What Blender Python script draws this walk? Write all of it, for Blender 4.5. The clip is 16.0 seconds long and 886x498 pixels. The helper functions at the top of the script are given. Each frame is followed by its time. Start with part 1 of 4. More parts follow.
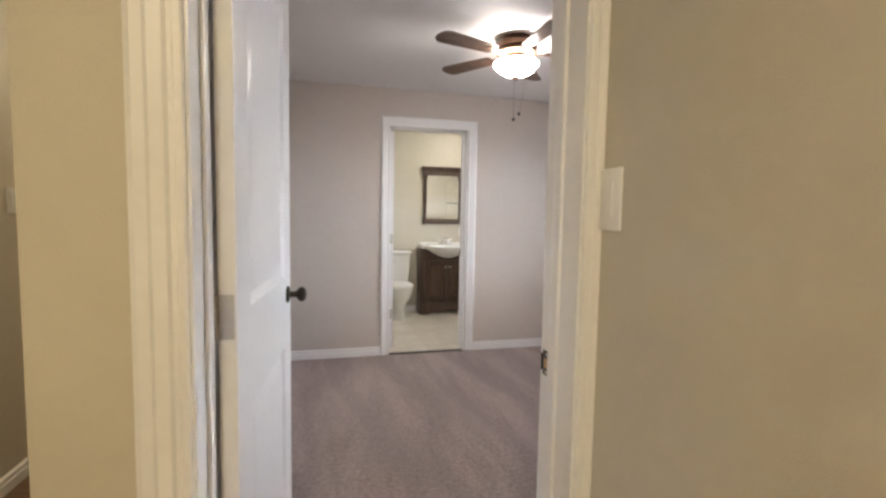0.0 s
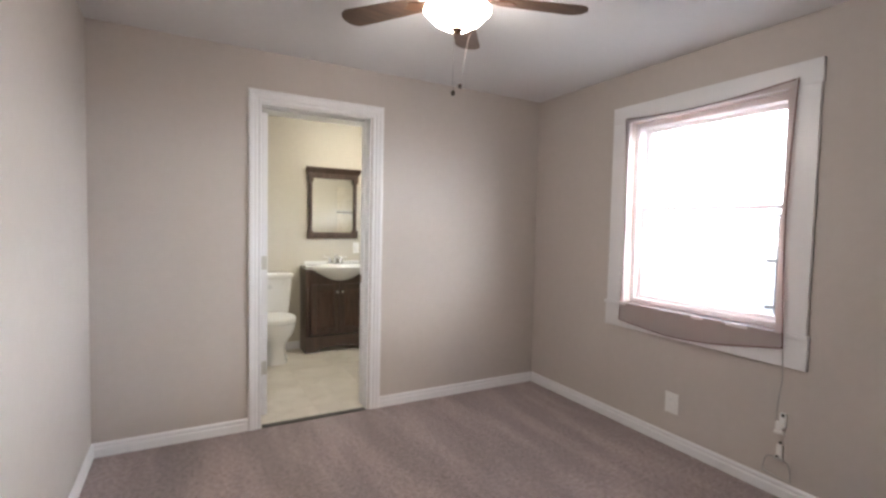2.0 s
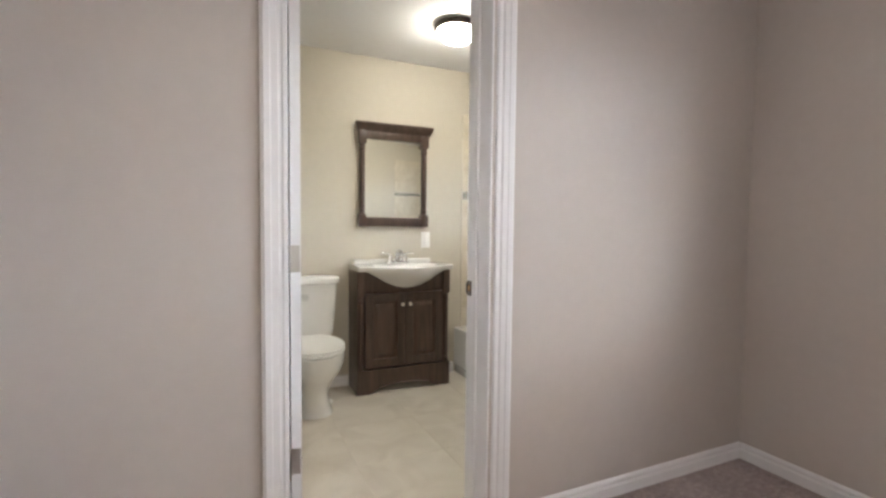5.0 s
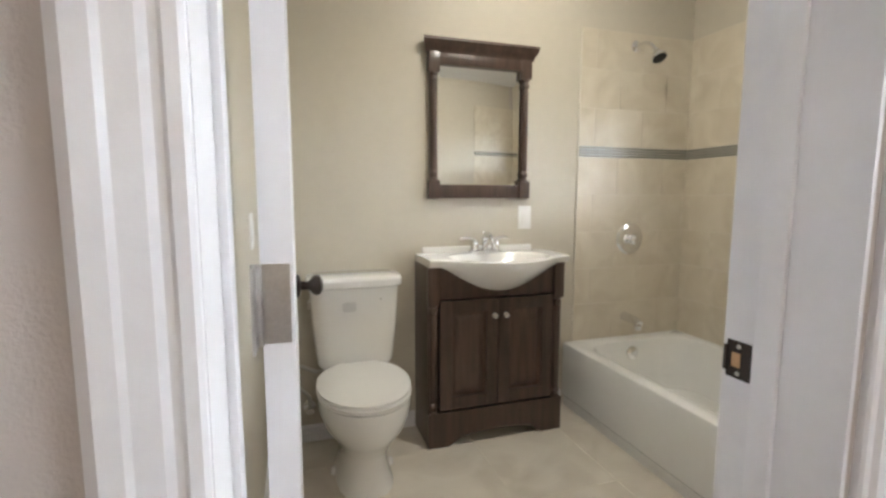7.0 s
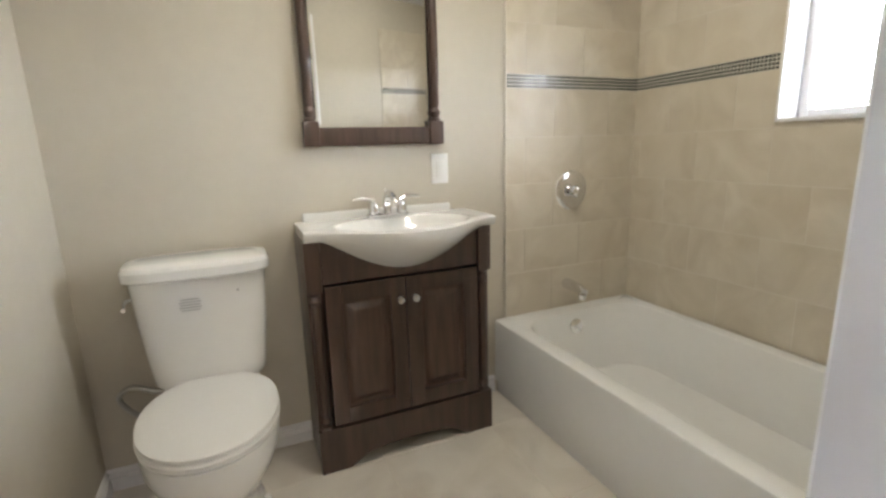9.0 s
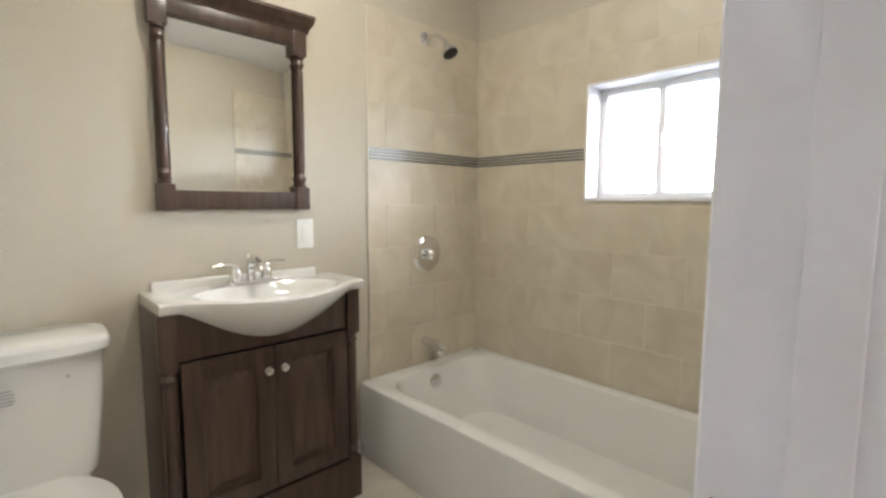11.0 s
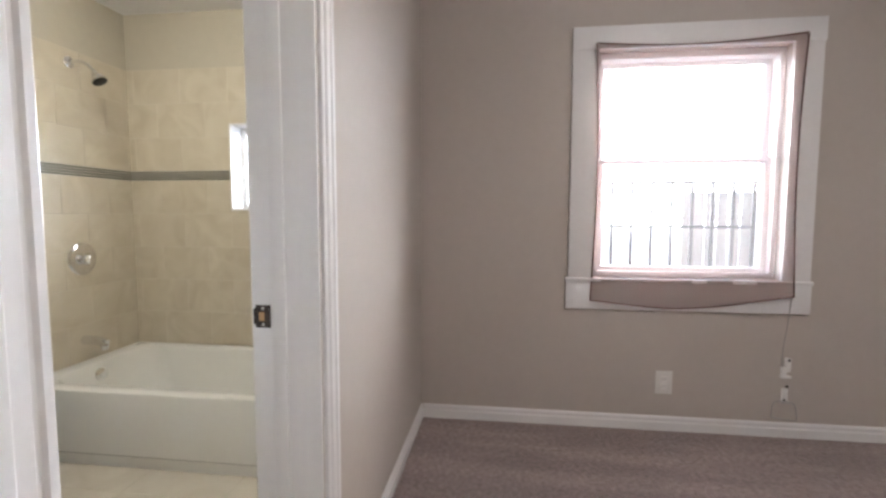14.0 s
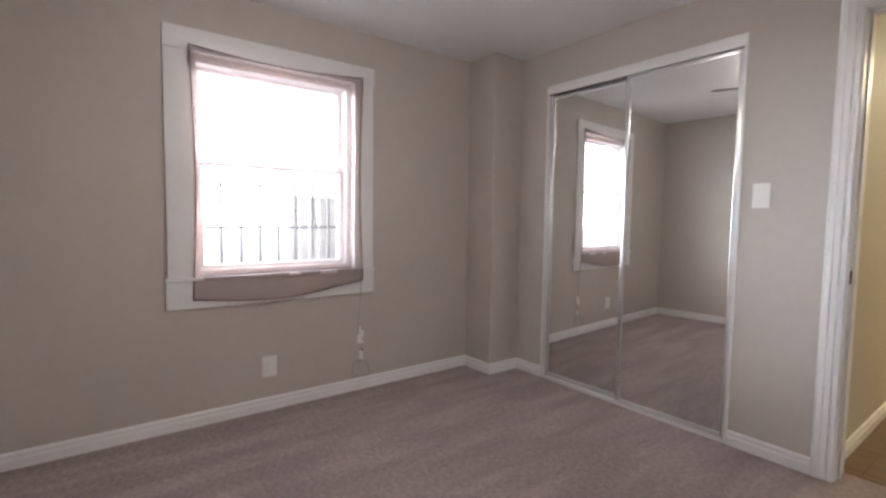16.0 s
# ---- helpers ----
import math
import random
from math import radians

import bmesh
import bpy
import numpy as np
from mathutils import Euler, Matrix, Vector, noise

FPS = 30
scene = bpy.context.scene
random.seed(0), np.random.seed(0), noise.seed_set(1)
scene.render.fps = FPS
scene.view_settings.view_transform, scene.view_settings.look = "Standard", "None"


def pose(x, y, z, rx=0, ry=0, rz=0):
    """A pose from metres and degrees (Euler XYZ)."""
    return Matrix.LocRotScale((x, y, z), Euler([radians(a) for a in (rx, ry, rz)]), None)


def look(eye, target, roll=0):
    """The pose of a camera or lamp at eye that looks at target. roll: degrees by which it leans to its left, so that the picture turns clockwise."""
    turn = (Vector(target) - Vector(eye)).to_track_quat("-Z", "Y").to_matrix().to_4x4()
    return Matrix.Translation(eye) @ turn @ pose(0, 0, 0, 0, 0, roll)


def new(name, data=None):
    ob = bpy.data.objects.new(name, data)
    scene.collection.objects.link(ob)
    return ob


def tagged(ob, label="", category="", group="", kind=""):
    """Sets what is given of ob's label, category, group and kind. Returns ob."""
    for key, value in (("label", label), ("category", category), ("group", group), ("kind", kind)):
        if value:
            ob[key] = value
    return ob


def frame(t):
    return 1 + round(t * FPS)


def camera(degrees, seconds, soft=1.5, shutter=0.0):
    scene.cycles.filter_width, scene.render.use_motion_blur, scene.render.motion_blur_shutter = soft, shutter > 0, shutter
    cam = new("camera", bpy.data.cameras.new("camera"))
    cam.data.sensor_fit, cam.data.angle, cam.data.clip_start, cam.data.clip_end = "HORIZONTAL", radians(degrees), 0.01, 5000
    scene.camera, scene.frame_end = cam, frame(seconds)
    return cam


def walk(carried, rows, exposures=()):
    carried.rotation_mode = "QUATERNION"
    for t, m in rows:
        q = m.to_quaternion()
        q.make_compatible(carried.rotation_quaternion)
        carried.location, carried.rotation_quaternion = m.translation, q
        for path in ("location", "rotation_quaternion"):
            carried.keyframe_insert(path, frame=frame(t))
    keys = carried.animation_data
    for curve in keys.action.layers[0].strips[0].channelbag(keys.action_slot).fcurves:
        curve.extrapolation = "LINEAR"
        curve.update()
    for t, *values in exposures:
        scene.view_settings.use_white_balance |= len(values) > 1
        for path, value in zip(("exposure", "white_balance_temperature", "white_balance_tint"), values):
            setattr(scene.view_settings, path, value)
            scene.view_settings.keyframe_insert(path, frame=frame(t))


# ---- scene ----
cam = camera(86.9, 16.0, soft=2.7)

PATH = [
    (0, (-2.745, -4.1, 1.26), (-2.241, -2.165, 1.113), 1.0),
    (0.5, (-2.72, -3.72, 1.275), (-2.159, -1.8, 1.158), 1.4),
    (1, (-2.722, -3.4, 1.3), (-2.0, -1.537, 1.198), 2.0),
    (1.5, (-2.657, -3.222, 1.295), (-1.798, -1.419, 1.201), 2.0),
    (2, (-2.569, -3.074, 1.306), (-1.609, -1.323, 1.203), 1.3),
    (2.5, (-2.506, -2.974, 1.298), (-1.501, -1.249, 1.182), 1.0),
    (3, (-2.458, -2.811, 1.264), (-1.443, -1.092, 1.141), 0.9),
    (3.5, (-2.439, -2.579, 1.232), (-1.427, -0.858, 1.113), 0.6),
    (4, (-2.392, -2.236, 1.205), (-1.426, -0.488, 1.088), 0.4),
    (4.5, (-2.345, -1.868, 1.194), (-1.448, -0.084, 1.082), 0.3),
    (5, (-2.331, -1.463, 1.146), (-1.493, 0.35, 1.047), 0.6),
    (6.3, (-2.19, -0.76, 1.145), (-1.49, 1.1, 0.965), 0.1),
    (7.5, (-2.018, -0.155, 1.155), (-1.483, 1.754, 0.887), -0.4),
    (8, (-1.9, -0.067, 1.157), (-1.408, 1.847, 0.837), -1.2),
    (8.5, (-1.785, 0.005, 1.142), (-1.231, 1.89, 0.768), -2.0),
    (9, (-1.722, 0.06, 1.119), (-0.942, 1.854, 0.696), -1.7),
    (9.5, (-1.708, 0.104, 1.13), (-0.66, 1.757, 0.712), -0.5),
    (10, (-1.736, 0.116, 1.146), (-0.516, 1.67, 0.832), 0.3),
    (11.2, (-1.89, 0.05, 1.165), (-0.5, 1.48, 0.98), 0.2),
    (12.5, (-2.1, -0.06, 1.184), (-0.584, 1.239, 1.066), 0.0),
    (13, (-2.213, -0.173, 1.159), (-0.513, 0.867, 0.984), -0.4),
    (13.5, (-2.28, -0.222, 1.13), (-0.38, 0.403, 0.95), 0.0),
    (14, (-2.565, -0.447, 1.165), (-0.587, -0.197, 1.009), 0.1),
    (14.5, (-2.729, -0.551, 1.226), (-0.746, -0.751, 1.068), -0.5),
    (15, (-2.646, -0.456, 1.214), (-0.778, -1.155, 1.069), 1.2),
    (15.5, (-2.682, -0.444, 1.151), (-0.957, -1.449, 1.04), 1.2),
    (16, (-2.786, -0.486, 1.158), (-1.194, -1.689, 1.023), 0.8),
]
walk(cam, [(t, look(eye, target, roll)) for t, eye, target, roll in PATH], exposures=[(0, 3.08), (2, 3.15), (5, 3.05), (7.5, 2.93), (10, 2.95), (12.5, 2.98), (14.5, 3.1), (16, 3.02)])

# ---- world and light ----
world = bpy.data.worlds.new("world")
scene.world = world
world.use_nodes = True
wn = world.node_tree
sky = wn.nodes.new("ShaderNodeTexSky")
sky.sky_type = "NISHITA"
sky.sun_disc = False
sky.sun_elevation = radians(20)
sky.sun_rotation = radians(145)
wn.links.new(sky.outputs[0], wn.nodes["Background"].inputs[0])
wn.nodes["Background"].inputs[1].default_value = 0.15
sun_data = bpy.data.lights.new("sun", "SUN")
sun_data.energy, sun_data.angle, sun_data.color = 0.15, radians(24), (0.72, 0.83, 1)
sun = new("sun", sun_data)
sun.matrix_world = look((7, -10, 4.4), (0, 0, 0))
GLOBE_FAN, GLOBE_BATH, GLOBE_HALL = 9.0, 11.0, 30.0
# emission of the added slab that throws daylight through the windows
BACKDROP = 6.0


# ---- materials ----
def material(name, color, rough=0.5, metal=0.0, vary=0.08, scale=6.0, bump=0.0, bump_scale=200.0, coat=0.0, per_object=0.0):
    """A surface with two scales of colour variation and a fine relief."""
    m = bpy.data.materials.new(name)
    m.use_nodes = True
    t = m.node_tree
    b = t.nodes["Principled BSDF"]
    b.inputs["Roughness"].default_value, b.inputs["Metallic"].default_value = rough, metal
    b.inputs["Coat Weight"].default_value = coat
    co = t.nodes.new("ShaderNodeTexCoord")
    n1, n2 = t.nodes.new("ShaderNodeTexNoise"), t.nodes.new("ShaderNodeTexNoise")
    n1.inputs["Scale"].default_value, n2.inputs["Scale"].default_value = scale, scale * 14
    n1.inputs["Detail"].default_value = 6
    for n in (n1, n2):
        t.links.new(co.outputs["Object"], n.inputs["Vector"])
    add = t.nodes.new("ShaderNodeMath")
    add.operation = "ADD"
    t.links.new(n1.outputs["Fac"], add.inputs[0])
    t.links.new(n2.outputs["Fac"], add.inputs[1])
    ramp = t.nodes.new("ShaderNodeMapRange")
    ramp.inputs["From Min"].default_value, ramp.inputs["From Max"].default_value = 0.6, 1.4
    ramp.inputs["To Min"].default_value, ramp.inputs["To Max"].default_value = 1 - vary, 1 + vary
    t.links.new(add.outputs[0], ramp.inputs["Value"])
    last = ramp.outputs[0]
    if per_object:
        info = t.nodes.new("ShaderNodeObjectInfo")
        r2 = t.nodes.new("ShaderNodeMapRange")
        r2.inputs["To Min"].default_value, r2.inputs["To Max"].default_value = 1 - per_object, 1 + per_object
        t.links.new(info.outputs["Random"], r2.inputs["Value"])
        mul = t.nodes.new("ShaderNodeMath")
        mul.operation = "MULTIPLY"
        t.links.new(last, mul.inputs[0])
        t.links.new(r2.outputs[0], mul.inputs[1])
        last = mul.outputs[0]
    mix = t.nodes.new("ShaderNodeVectorMath")
    mix.operation = "SCALE"
    mix.inputs[0].default_value = color
    t.links.new(last, mix.inputs["Scale"])
    t.links.new(mix.outputs[0], b.inputs["Base Color"])
    if bump:
        n3 = t.nodes.new("ShaderNodeTexNoise")
        n3.inputs["Scale"].default_value, n3.inputs["Detail"].default_value = bump_scale, 4
        t.links.new(co.outputs["Object"], n3.inputs["Vector"])
        bp = t.nodes.new("ShaderNodeBump")
        bp.inputs["Strength"].default_value, bp.inputs["Distance"].default_value = bump, 0.004
        t.links.new(n3.outputs["Fac"], bp.inputs["Height"])
        t.links.new(bp.outputs[0], b.inputs["Normal"])
    return m


def carpet_material():
    m = material("carpet", (0.3, 0.23, 0.222), 0.95, vary=0.6, scale=48, bump=1.0, bump_scale=330)
    t = m.node_tree
    b = t.nodes["Principled BSDF"]
    b.inputs["Sheen Weight"].default_value = 0.25
    co = t.nodes.new("ShaderNodeTexCoord")
    mp = t.nodes.new("ShaderNodeMapping")
    mp.inputs["Scale"].default_value, mp.inputs["Rotation"].default_value = (5.0, 1.0, 1), (0, 0, radians(-38))
    n = t.nodes.new("ShaderNodeTexNoise")
    n.inputs["Scale"].default_value, n.inputs["Detail"].default_value = 1.2, 6
    t.links.new(co.outputs["Object"], mp.inputs["Vector"])
    t.links.new(mp.outputs[0], n.inputs["Vector"])
    r = t.nodes.new("ShaderNodeMapRange")
    r.inputs["From Min"].default_value, r.inputs["From Max"].default_value = 0.42, 0.62
    r.inputs["To Min"].default_value, r.inputs["To Max"].default_value = 0.87, 1.18
    t.links.new(n.outputs["Fac"], r.inputs["Value"])
    old = b.inputs["Base Color"].links[0].from_socket
    s = t.nodes.new("ShaderNodeVectorMath")
    s.operation = "SCALE"
    t.links.new(old, s.inputs[0])
    t.links.new(r.outputs[0], s.inputs["Scale"])
    t.links.new(s.outputs[0], b.inputs["Base Color"])
    return m


def wood_material(name, dark, light, rough=0.35, stretch=(14, 14, 1.2)):
    m = material(name, dark, rough, bump=0.1, bump_scale=120, coat=0.25)
    t = m.node_tree
    b = t.nodes["Principled BSDF"]
    co = t.nodes.new("ShaderNodeTexCoord")
    mp = t.nodes.new("ShaderNodeMapping")
    mp.inputs["Scale"].default_value = stretch
    n = t.nodes.new("ShaderNodeTexNoise")
    n.inputs["Scale"].default_value, n.inputs["Detail"].default_value = 3, 8
    t.links.new(co.outputs["Object"], mp.inputs["Vector"])
    t.links.new(mp.outputs[0], n.inputs["Vector"])
    ramp = t.nodes.new("ShaderNodeValToRGB")
    ramp.color_ramp.elements[0].position, ramp.color_ramp.elements[1].position = 0.35, 0.7
    ramp.color_ramp.elements[0].color, ramp.color_ramp.elements[1].color = (*dark, 1), (*light, 1)
    t.links.new(n.outputs["Fac"], ramp.inputs[0])
    t.links.new(ramp.outputs[0], b.inputs["Base Color"])
    return m


def stone_tile_material(name, low, high, rough, scale):
    m = material(name, low, rough, bump=0.08, bump_scale=40)
    t = m.node_tree
    b = t.nodes["Principled BSDF"]
    co, info = t.nodes.new("ShaderNodeTexCoord"), t.nodes.new("ShaderNodeObjectInfo")
    off = t.nodes.new("ShaderNodeVectorMath")
    off.operation = "MULTIPLY_ADD"
    off.inputs[1].default_value = (37, 37, 37)
    t.links.new(info.outputs["Random"], off.inputs[0])
    t.links.new(co.outputs["Object"], off.inputs[2])
    n = t.nodes.new("ShaderNodeTexNoise")
    n.inputs["Scale"].default_value, n.inputs["Detail"].default_value, n.inputs["Distortion"].default_value = scale, 9, 1.1
    t.links.new(off.outputs[0], n.inputs["Vector"])
    ramp = t.nodes.new("ShaderNodeValToRGB")
    ramp.color_ramp.elements[0].position, ramp.color_ramp.elements[1].position = 0.3, 0.7
    ramp.color_ramp.elements[0].color, ramp.color_ramp.elements[1].color = (*low, 1), (*high, 1)
    t.links.new(n.outputs["Fac"], ramp.inputs[0])
    t.links.new(ramp.outputs[0], b.inputs["Base Color"])
    return m


def glowing(name, color, strength):
    m = bpy.data.materials.new(name)
    m.use_nodes = True
    b = m.node_tree.nodes["Principled BSDF"]
    b.inputs["Base Color"].default_value = (0.9, 0.88, 0.82, 1)
    b.inputs["Roughness"].default_value = 0.3
    b.inputs["Emission Color"].default_value = (*color, 1)
    b.inputs["Emission Strength"].default_value = strength
    return m


def sheer_material():
    m = bpy.data.materials.new("sheer_cloth")
    m.use_nodes = True
    t = m.node_tree
    t.nodes.remove(t.nodes["Principled BSDF"])
    out = t.nodes["Material Output"]
    co = t.nodes.new("ShaderNodeTexCoord")
    wave = t.nodes.new("ShaderNodeTexNoise")
    wave.inputs["Scale"].default_value = 14
    t.links.new(co.outputs["Object"], wave.inputs["Vector"])
    ramp = t.nodes.new("ShaderNodeValToRGB")
    ramp.color_ramp.elements[0].color, ramp.color_ramp.elements[1].color = (0.25, 0.135, 0.11, 1), (0.33, 0.185, 0.155, 1)
    t.links.new(wave.outputs["Fac"], ramp.inputs[0])
    d, tl, tr = t.nodes.new("ShaderNodeBsdfDiffuse"), t.nodes.new("ShaderNodeBsdfTranslucent"), t.nodes.new("ShaderNodeBsdfTransparent")
    t.links.new(ramp.outputs[0], d.inputs[0])
    tl.inputs[0].default_value = (0.82, 0.72, 0.69, 1)
    m1, m2 = t.nodes.new("ShaderNodeMixShader"), t.nodes.new("ShaderNodeMixShader")
    m1.inputs[0].default_value, m2.inputs[0].default_value = 0.1, 0.54
    t.links.new(d.outputs[0], m1.inputs[1])
    t.links.new(tl.outputs[0], m1.inputs[2])
    t.links.new(m1.outputs[0], m2.inputs[1])
    t.links.new(tr.outputs[0], m2.inputs[2])
    t.links.new(m2.outputs[0], out.inputs[0])
    return m


def glass_material():
    m = bpy.data.materials.new("window_glass")
    m.use_nodes = True
    b = m.node_tree.nodes["Principled BSDF"]
    b.inputs["Transmission Weight"].default_value, b.inputs["Roughness"].default_value, b.inputs["IOR"].default_value = 1, 0.0, 1.05
    return m


PAINT = material("wall_paint", (0.508, 0.457, 0.424), 0.62, vary=0.03, scale=1.5, bump=0.25, bump_scale=260)
BATH_PAINT = material("cream_paint", (0.53, 0.485, 0.405), 0.6, vary=0.03, scale=1.5, bump=0.25, bump_scale=260)
CEIL = material("ceiling_paint", (0.74, 0.73, 0.735), 0.8, vary=0.02, scale=2, bump=0.3, bump_scale=160)
TRIM = material("white_trim_paint", (0.76, 0.75, 0.76), 0.32, vary=0.025, scale=3, bump=0.08, bump_scale=60)
DOOR = material("white_door_paint", (0.76, 0.752, 0.77), 0.3, vary=0.025, scale=3, bump=0.1, bump_scale=90)
CARPET = carpet_material()
BRONZE = material("oil_rubbed_bronze", (0.045, 0.035, 0.03), 0.32, 0.8, vary=0.25, scale=20)
FAN_METAL = material("brown_fan_metal", (0.14, 0.075, 0.045), 0.33, 0.7, vary=0.2, scale=12)
FAN_WOOD = wood_material("walnut_blade", (0.06, 0.032, 0.02), (0.12, 0.065, 0.04), 0.45, (1.2, 14, 14))
STEEL = material("satin_nickel", (0.55, 0.53, 0.5), 0.35, 1.0, vary=0.1, scale=20)
CHROME = material("chrome", (0.82, 0.82, 0.83), 0.07, 1.0, vary=0.02)
ALU = material("brushed_aluminium", (0.72, 0.72, 0.73), 0.28, 1.0, vary=0.05, scale=9)
MIRROR = material("mirror_silver", (0.9, 0.91, 0.9), 0.0, 1.0, vary=0.0)
VANITY = wood_material("espresso_wood", (0.044, 0.025, 0.018), (0.08, 0.047, 0.035), 0.33)
VANITY_PANEL = wood_material("espresso_panel_worn", (0.052, 0.028, 0.019), (0.1, 0.056, 0.039), 0.4)
CERAMIC = material("white_ceramic", (0.8, 0.79, 0.77), 0.08, vary=0.012, scale=2, coat=0.4)
TUB_ENAMEL = material("white_enamel", (0.78, 0.775, 0.76), 0.14, vary=0.015, scale=2, coat=0.3)
PLASTIC = material("white_plastic", (0.78, 0.77, 0.75), 0.35, vary=0.015)
GREY_PRINT = material("grey_print", (0.48, 0.47, 0.46), 0.6)
SLOT = material("dark_slot", (0.03, 0.03, 0.03), 0.6)
FLOOR_TILE = stone_tile_material("beige_floor_tile", (0.58, 0.525, 0.45), (0.7, 0.65, 0.575), 0.28, 4.0)
WALL_TILE = stone_tile_material("travertine_wall_tile", (0.54, 0.475, 0.375), (0.64, 0.58, 0.48), 0.4, 5.0)
GROUT = material("grout", (0.64, 0.595, 0.515), 0.85, vary=0.06, scale=30)
MOSAIC = material("dark_glass_mosaic", (0.085, 0.09, 0.085), 0.2, vary=0.5, scale=45)
PLANK = wood_material("hall_plank", (0.1, 0.055, 0.03), (0.2, 0.115, 0.065), 0.35, (1.5, 14, 14))
STRIP = material("threshold_strip", (0.07, 0.062, 0.055), 0.55, vary=0.2, scale=30)
CLOTH = sheer_material()
HEM = material("cloth_hem", (0.1, 0.05, 0.045), 0.9, vary=0.2, scale=30)
GLASS = glass_material()
CONCRETE = material("pale_concrete", (0.5, 0.49, 0.47), 0.85, vary=0.12, scale=2, bump=0.2, bump_scale=50)
FENCE = material("weathered_fence", (0.36, 0.31, 0.27), 0.8, vary=0.2, scale=4)
IRON = material("grey_iron", (0.04, 0.04, 0.04), 0.6, 0.3, vary=0.15)
CORD = material("grey_cord", (0.35, 0.34, 0.33), 0.5)
HOSE = material("braided_hose", (0.5, 0.49, 0.46), 0.4, 0.6, vary=0.2, scale=200)


# ---- mesh helpers ----
def box(bm, x0, x1, y0, y1, z0, z1, bevel=0.0, segments=2):
    verts = bmesh.ops.create_cube(bm, size=1.0)["verts"]
    for v in verts:
        v.co = Vector(((x0 + x1) / 2 + v.co.x * (x1 - x0), (y0 + y1) / 2 + v.co.y * (y1 - y0), (z0 + z1) / 2 + v.co.z * (z1 - z0)))
    if bevel:
        edges = list({e for v in verts for e in v.link_edges})
        bmesh.ops.bevel(bm, geom=edges, offset=bevel, segments=segments, affect="EDGES", profile=0.6)
    return bm


def boxed(*args, **more):
    return box(bmesh.new(), *args, **more)


def lathe(profile, steps=32, bm=None, m=None):
    """A body of revolution about z from (radius, height) pairs."""
    bm = bm or bmesh.new()
    m = m or Matrix.Identity(4)
    rings = []
    for r, z in profile:
        if r < 1e-5:
            rings.append([bm.verts.new(m @ Vector((0, 0, z)))])
        else:
            rings.append([bm.verts.new(m @ Vector((r * math.cos(2 * math.pi * i / steps), r * math.sin(2 * math.pi * i / steps), z))) for i in range(steps)])
    for a, b in zip(rings, rings[1:]):
        for i in range(steps):
            j = (i + 1) % steps
            if len(a) == 1 and len(b) > 1:
                bm.faces.new((a[0], b[j], b[i]))
            elif len(b) == 1 and len(a) > 1:
                bm.faces.new((a[i], a[j], b[0]))
            elif len(a) > 1:
                bm.faces.new((a[i], a[j], b[j], b[i]))
    return bm


def loft(rings, close_bottom=True, close_top=True, bm=None):
    """A skin over closed rings of equal length."""
    bm = bm or bmesh.new()
    made = [[bm.verts.new(p) for p in ring] for ring in rings]
    n = len(made[0])
    for a, b in zip(made, made[1:]):
        for i in range(n):
            bm.faces.new((a[i], a[(i + 1) % n], b[(i + 1) % n], b[i]))
    if close_bottom:
        bm.faces.new(made[0][::-1])
    if close_top:
        bm.faces.new(made[-1])
    return bm


def tube(points, radius, steps=10, bm=None):
    """A round bar that follows points."""
    bm = bm or bmesh.new()
    points = [Vector(p) for p in points]
    rings = []
    for i, p in enumerate(points):
        way = (points[min(i + 1, len(points) - 1)] - points[max(i - 1, 0)]).normalized()
        side = way.cross(Vector((0.31, 0.17, 0.93))).normalized()
        up = way.cross(side)
        r = radius(i / (len(points) - 1)) if callable(radius) else radius
        rings.append([p + r * (math.cos(2 * math.pi * k / steps) * side + math.sin(2 * math.pi * k / steps) * up) for k in range(steps)])
    return loft(rings, bm=bm)


def smooth_line(points, per=6):
    """Catmull-Rom points through the given ones."""
    p = [Vector(q) for q in points]
    p = [2 * p[0] - p[1]] + p + [2 * p[-1] - p[-2]]
    out = []
    for a, b, c, d in zip(p, p[1:], p[2:], p[3:]):
        for k in range(per):
            t = k / per
            out.append(0.5 * (2 * b + (c - a) * t + (2 * a - 5 * b + 4 * c - d) * t * t + (3 * b - a - 3 * c + d) * t ** 3))
    return out + [p[-2]]


def oval(cx, cy, rx, ry, z, n=40, front=0.0, power=2.0):
    """A rounded ring; front draws the -y end out; power over 2 squares it."""
    ring = []
    for i in range(n):
        a = 2 * math.pi * i / n
        c, s = math.cos(a), math.sin(a)
        x = math.copysign(abs(c) ** (2 / power), c) * rx
        y = math.copysign(abs(s) ** (2 / power), s) * ry
        if s < 0:
            y *= 1 + front
        ring.append(Vector((cx + x, cy + y, z)))
    return ring


def mesh_of(name, bm, mat, smooth=True):
    bmesh.ops.recalc_face_normals(bm, faces=bm.faces)
    me = bpy.data.meshes.new(name)
    bm.to_mesh(me)
    bm.free()
    me.materials.append(mat)
    if smooth:
        me.polygons.foreach_set("use_smooth", [True] * len(me.polygons))
        me.set_sharp_from_angle(angle=radians(32))
    return me


def part(name, bm, mat, parent, label=""):
    ob = new(name, mesh_of(name, bm, mat))
    ob.parent = parent
    return tagged(ob, label)


def solid(name, bm, mat, label, category, kind="", group=""):
    return tagged(new(name, mesh_of(name, bm, mat)), label, category, group, kind)


def thing(name, m, label, category, group="", kind=""):
    ob = new(name)
    ob.matrix_world = m
    ob.empty_display_size = 0.1
    return tagged(ob, label, category, group, kind)


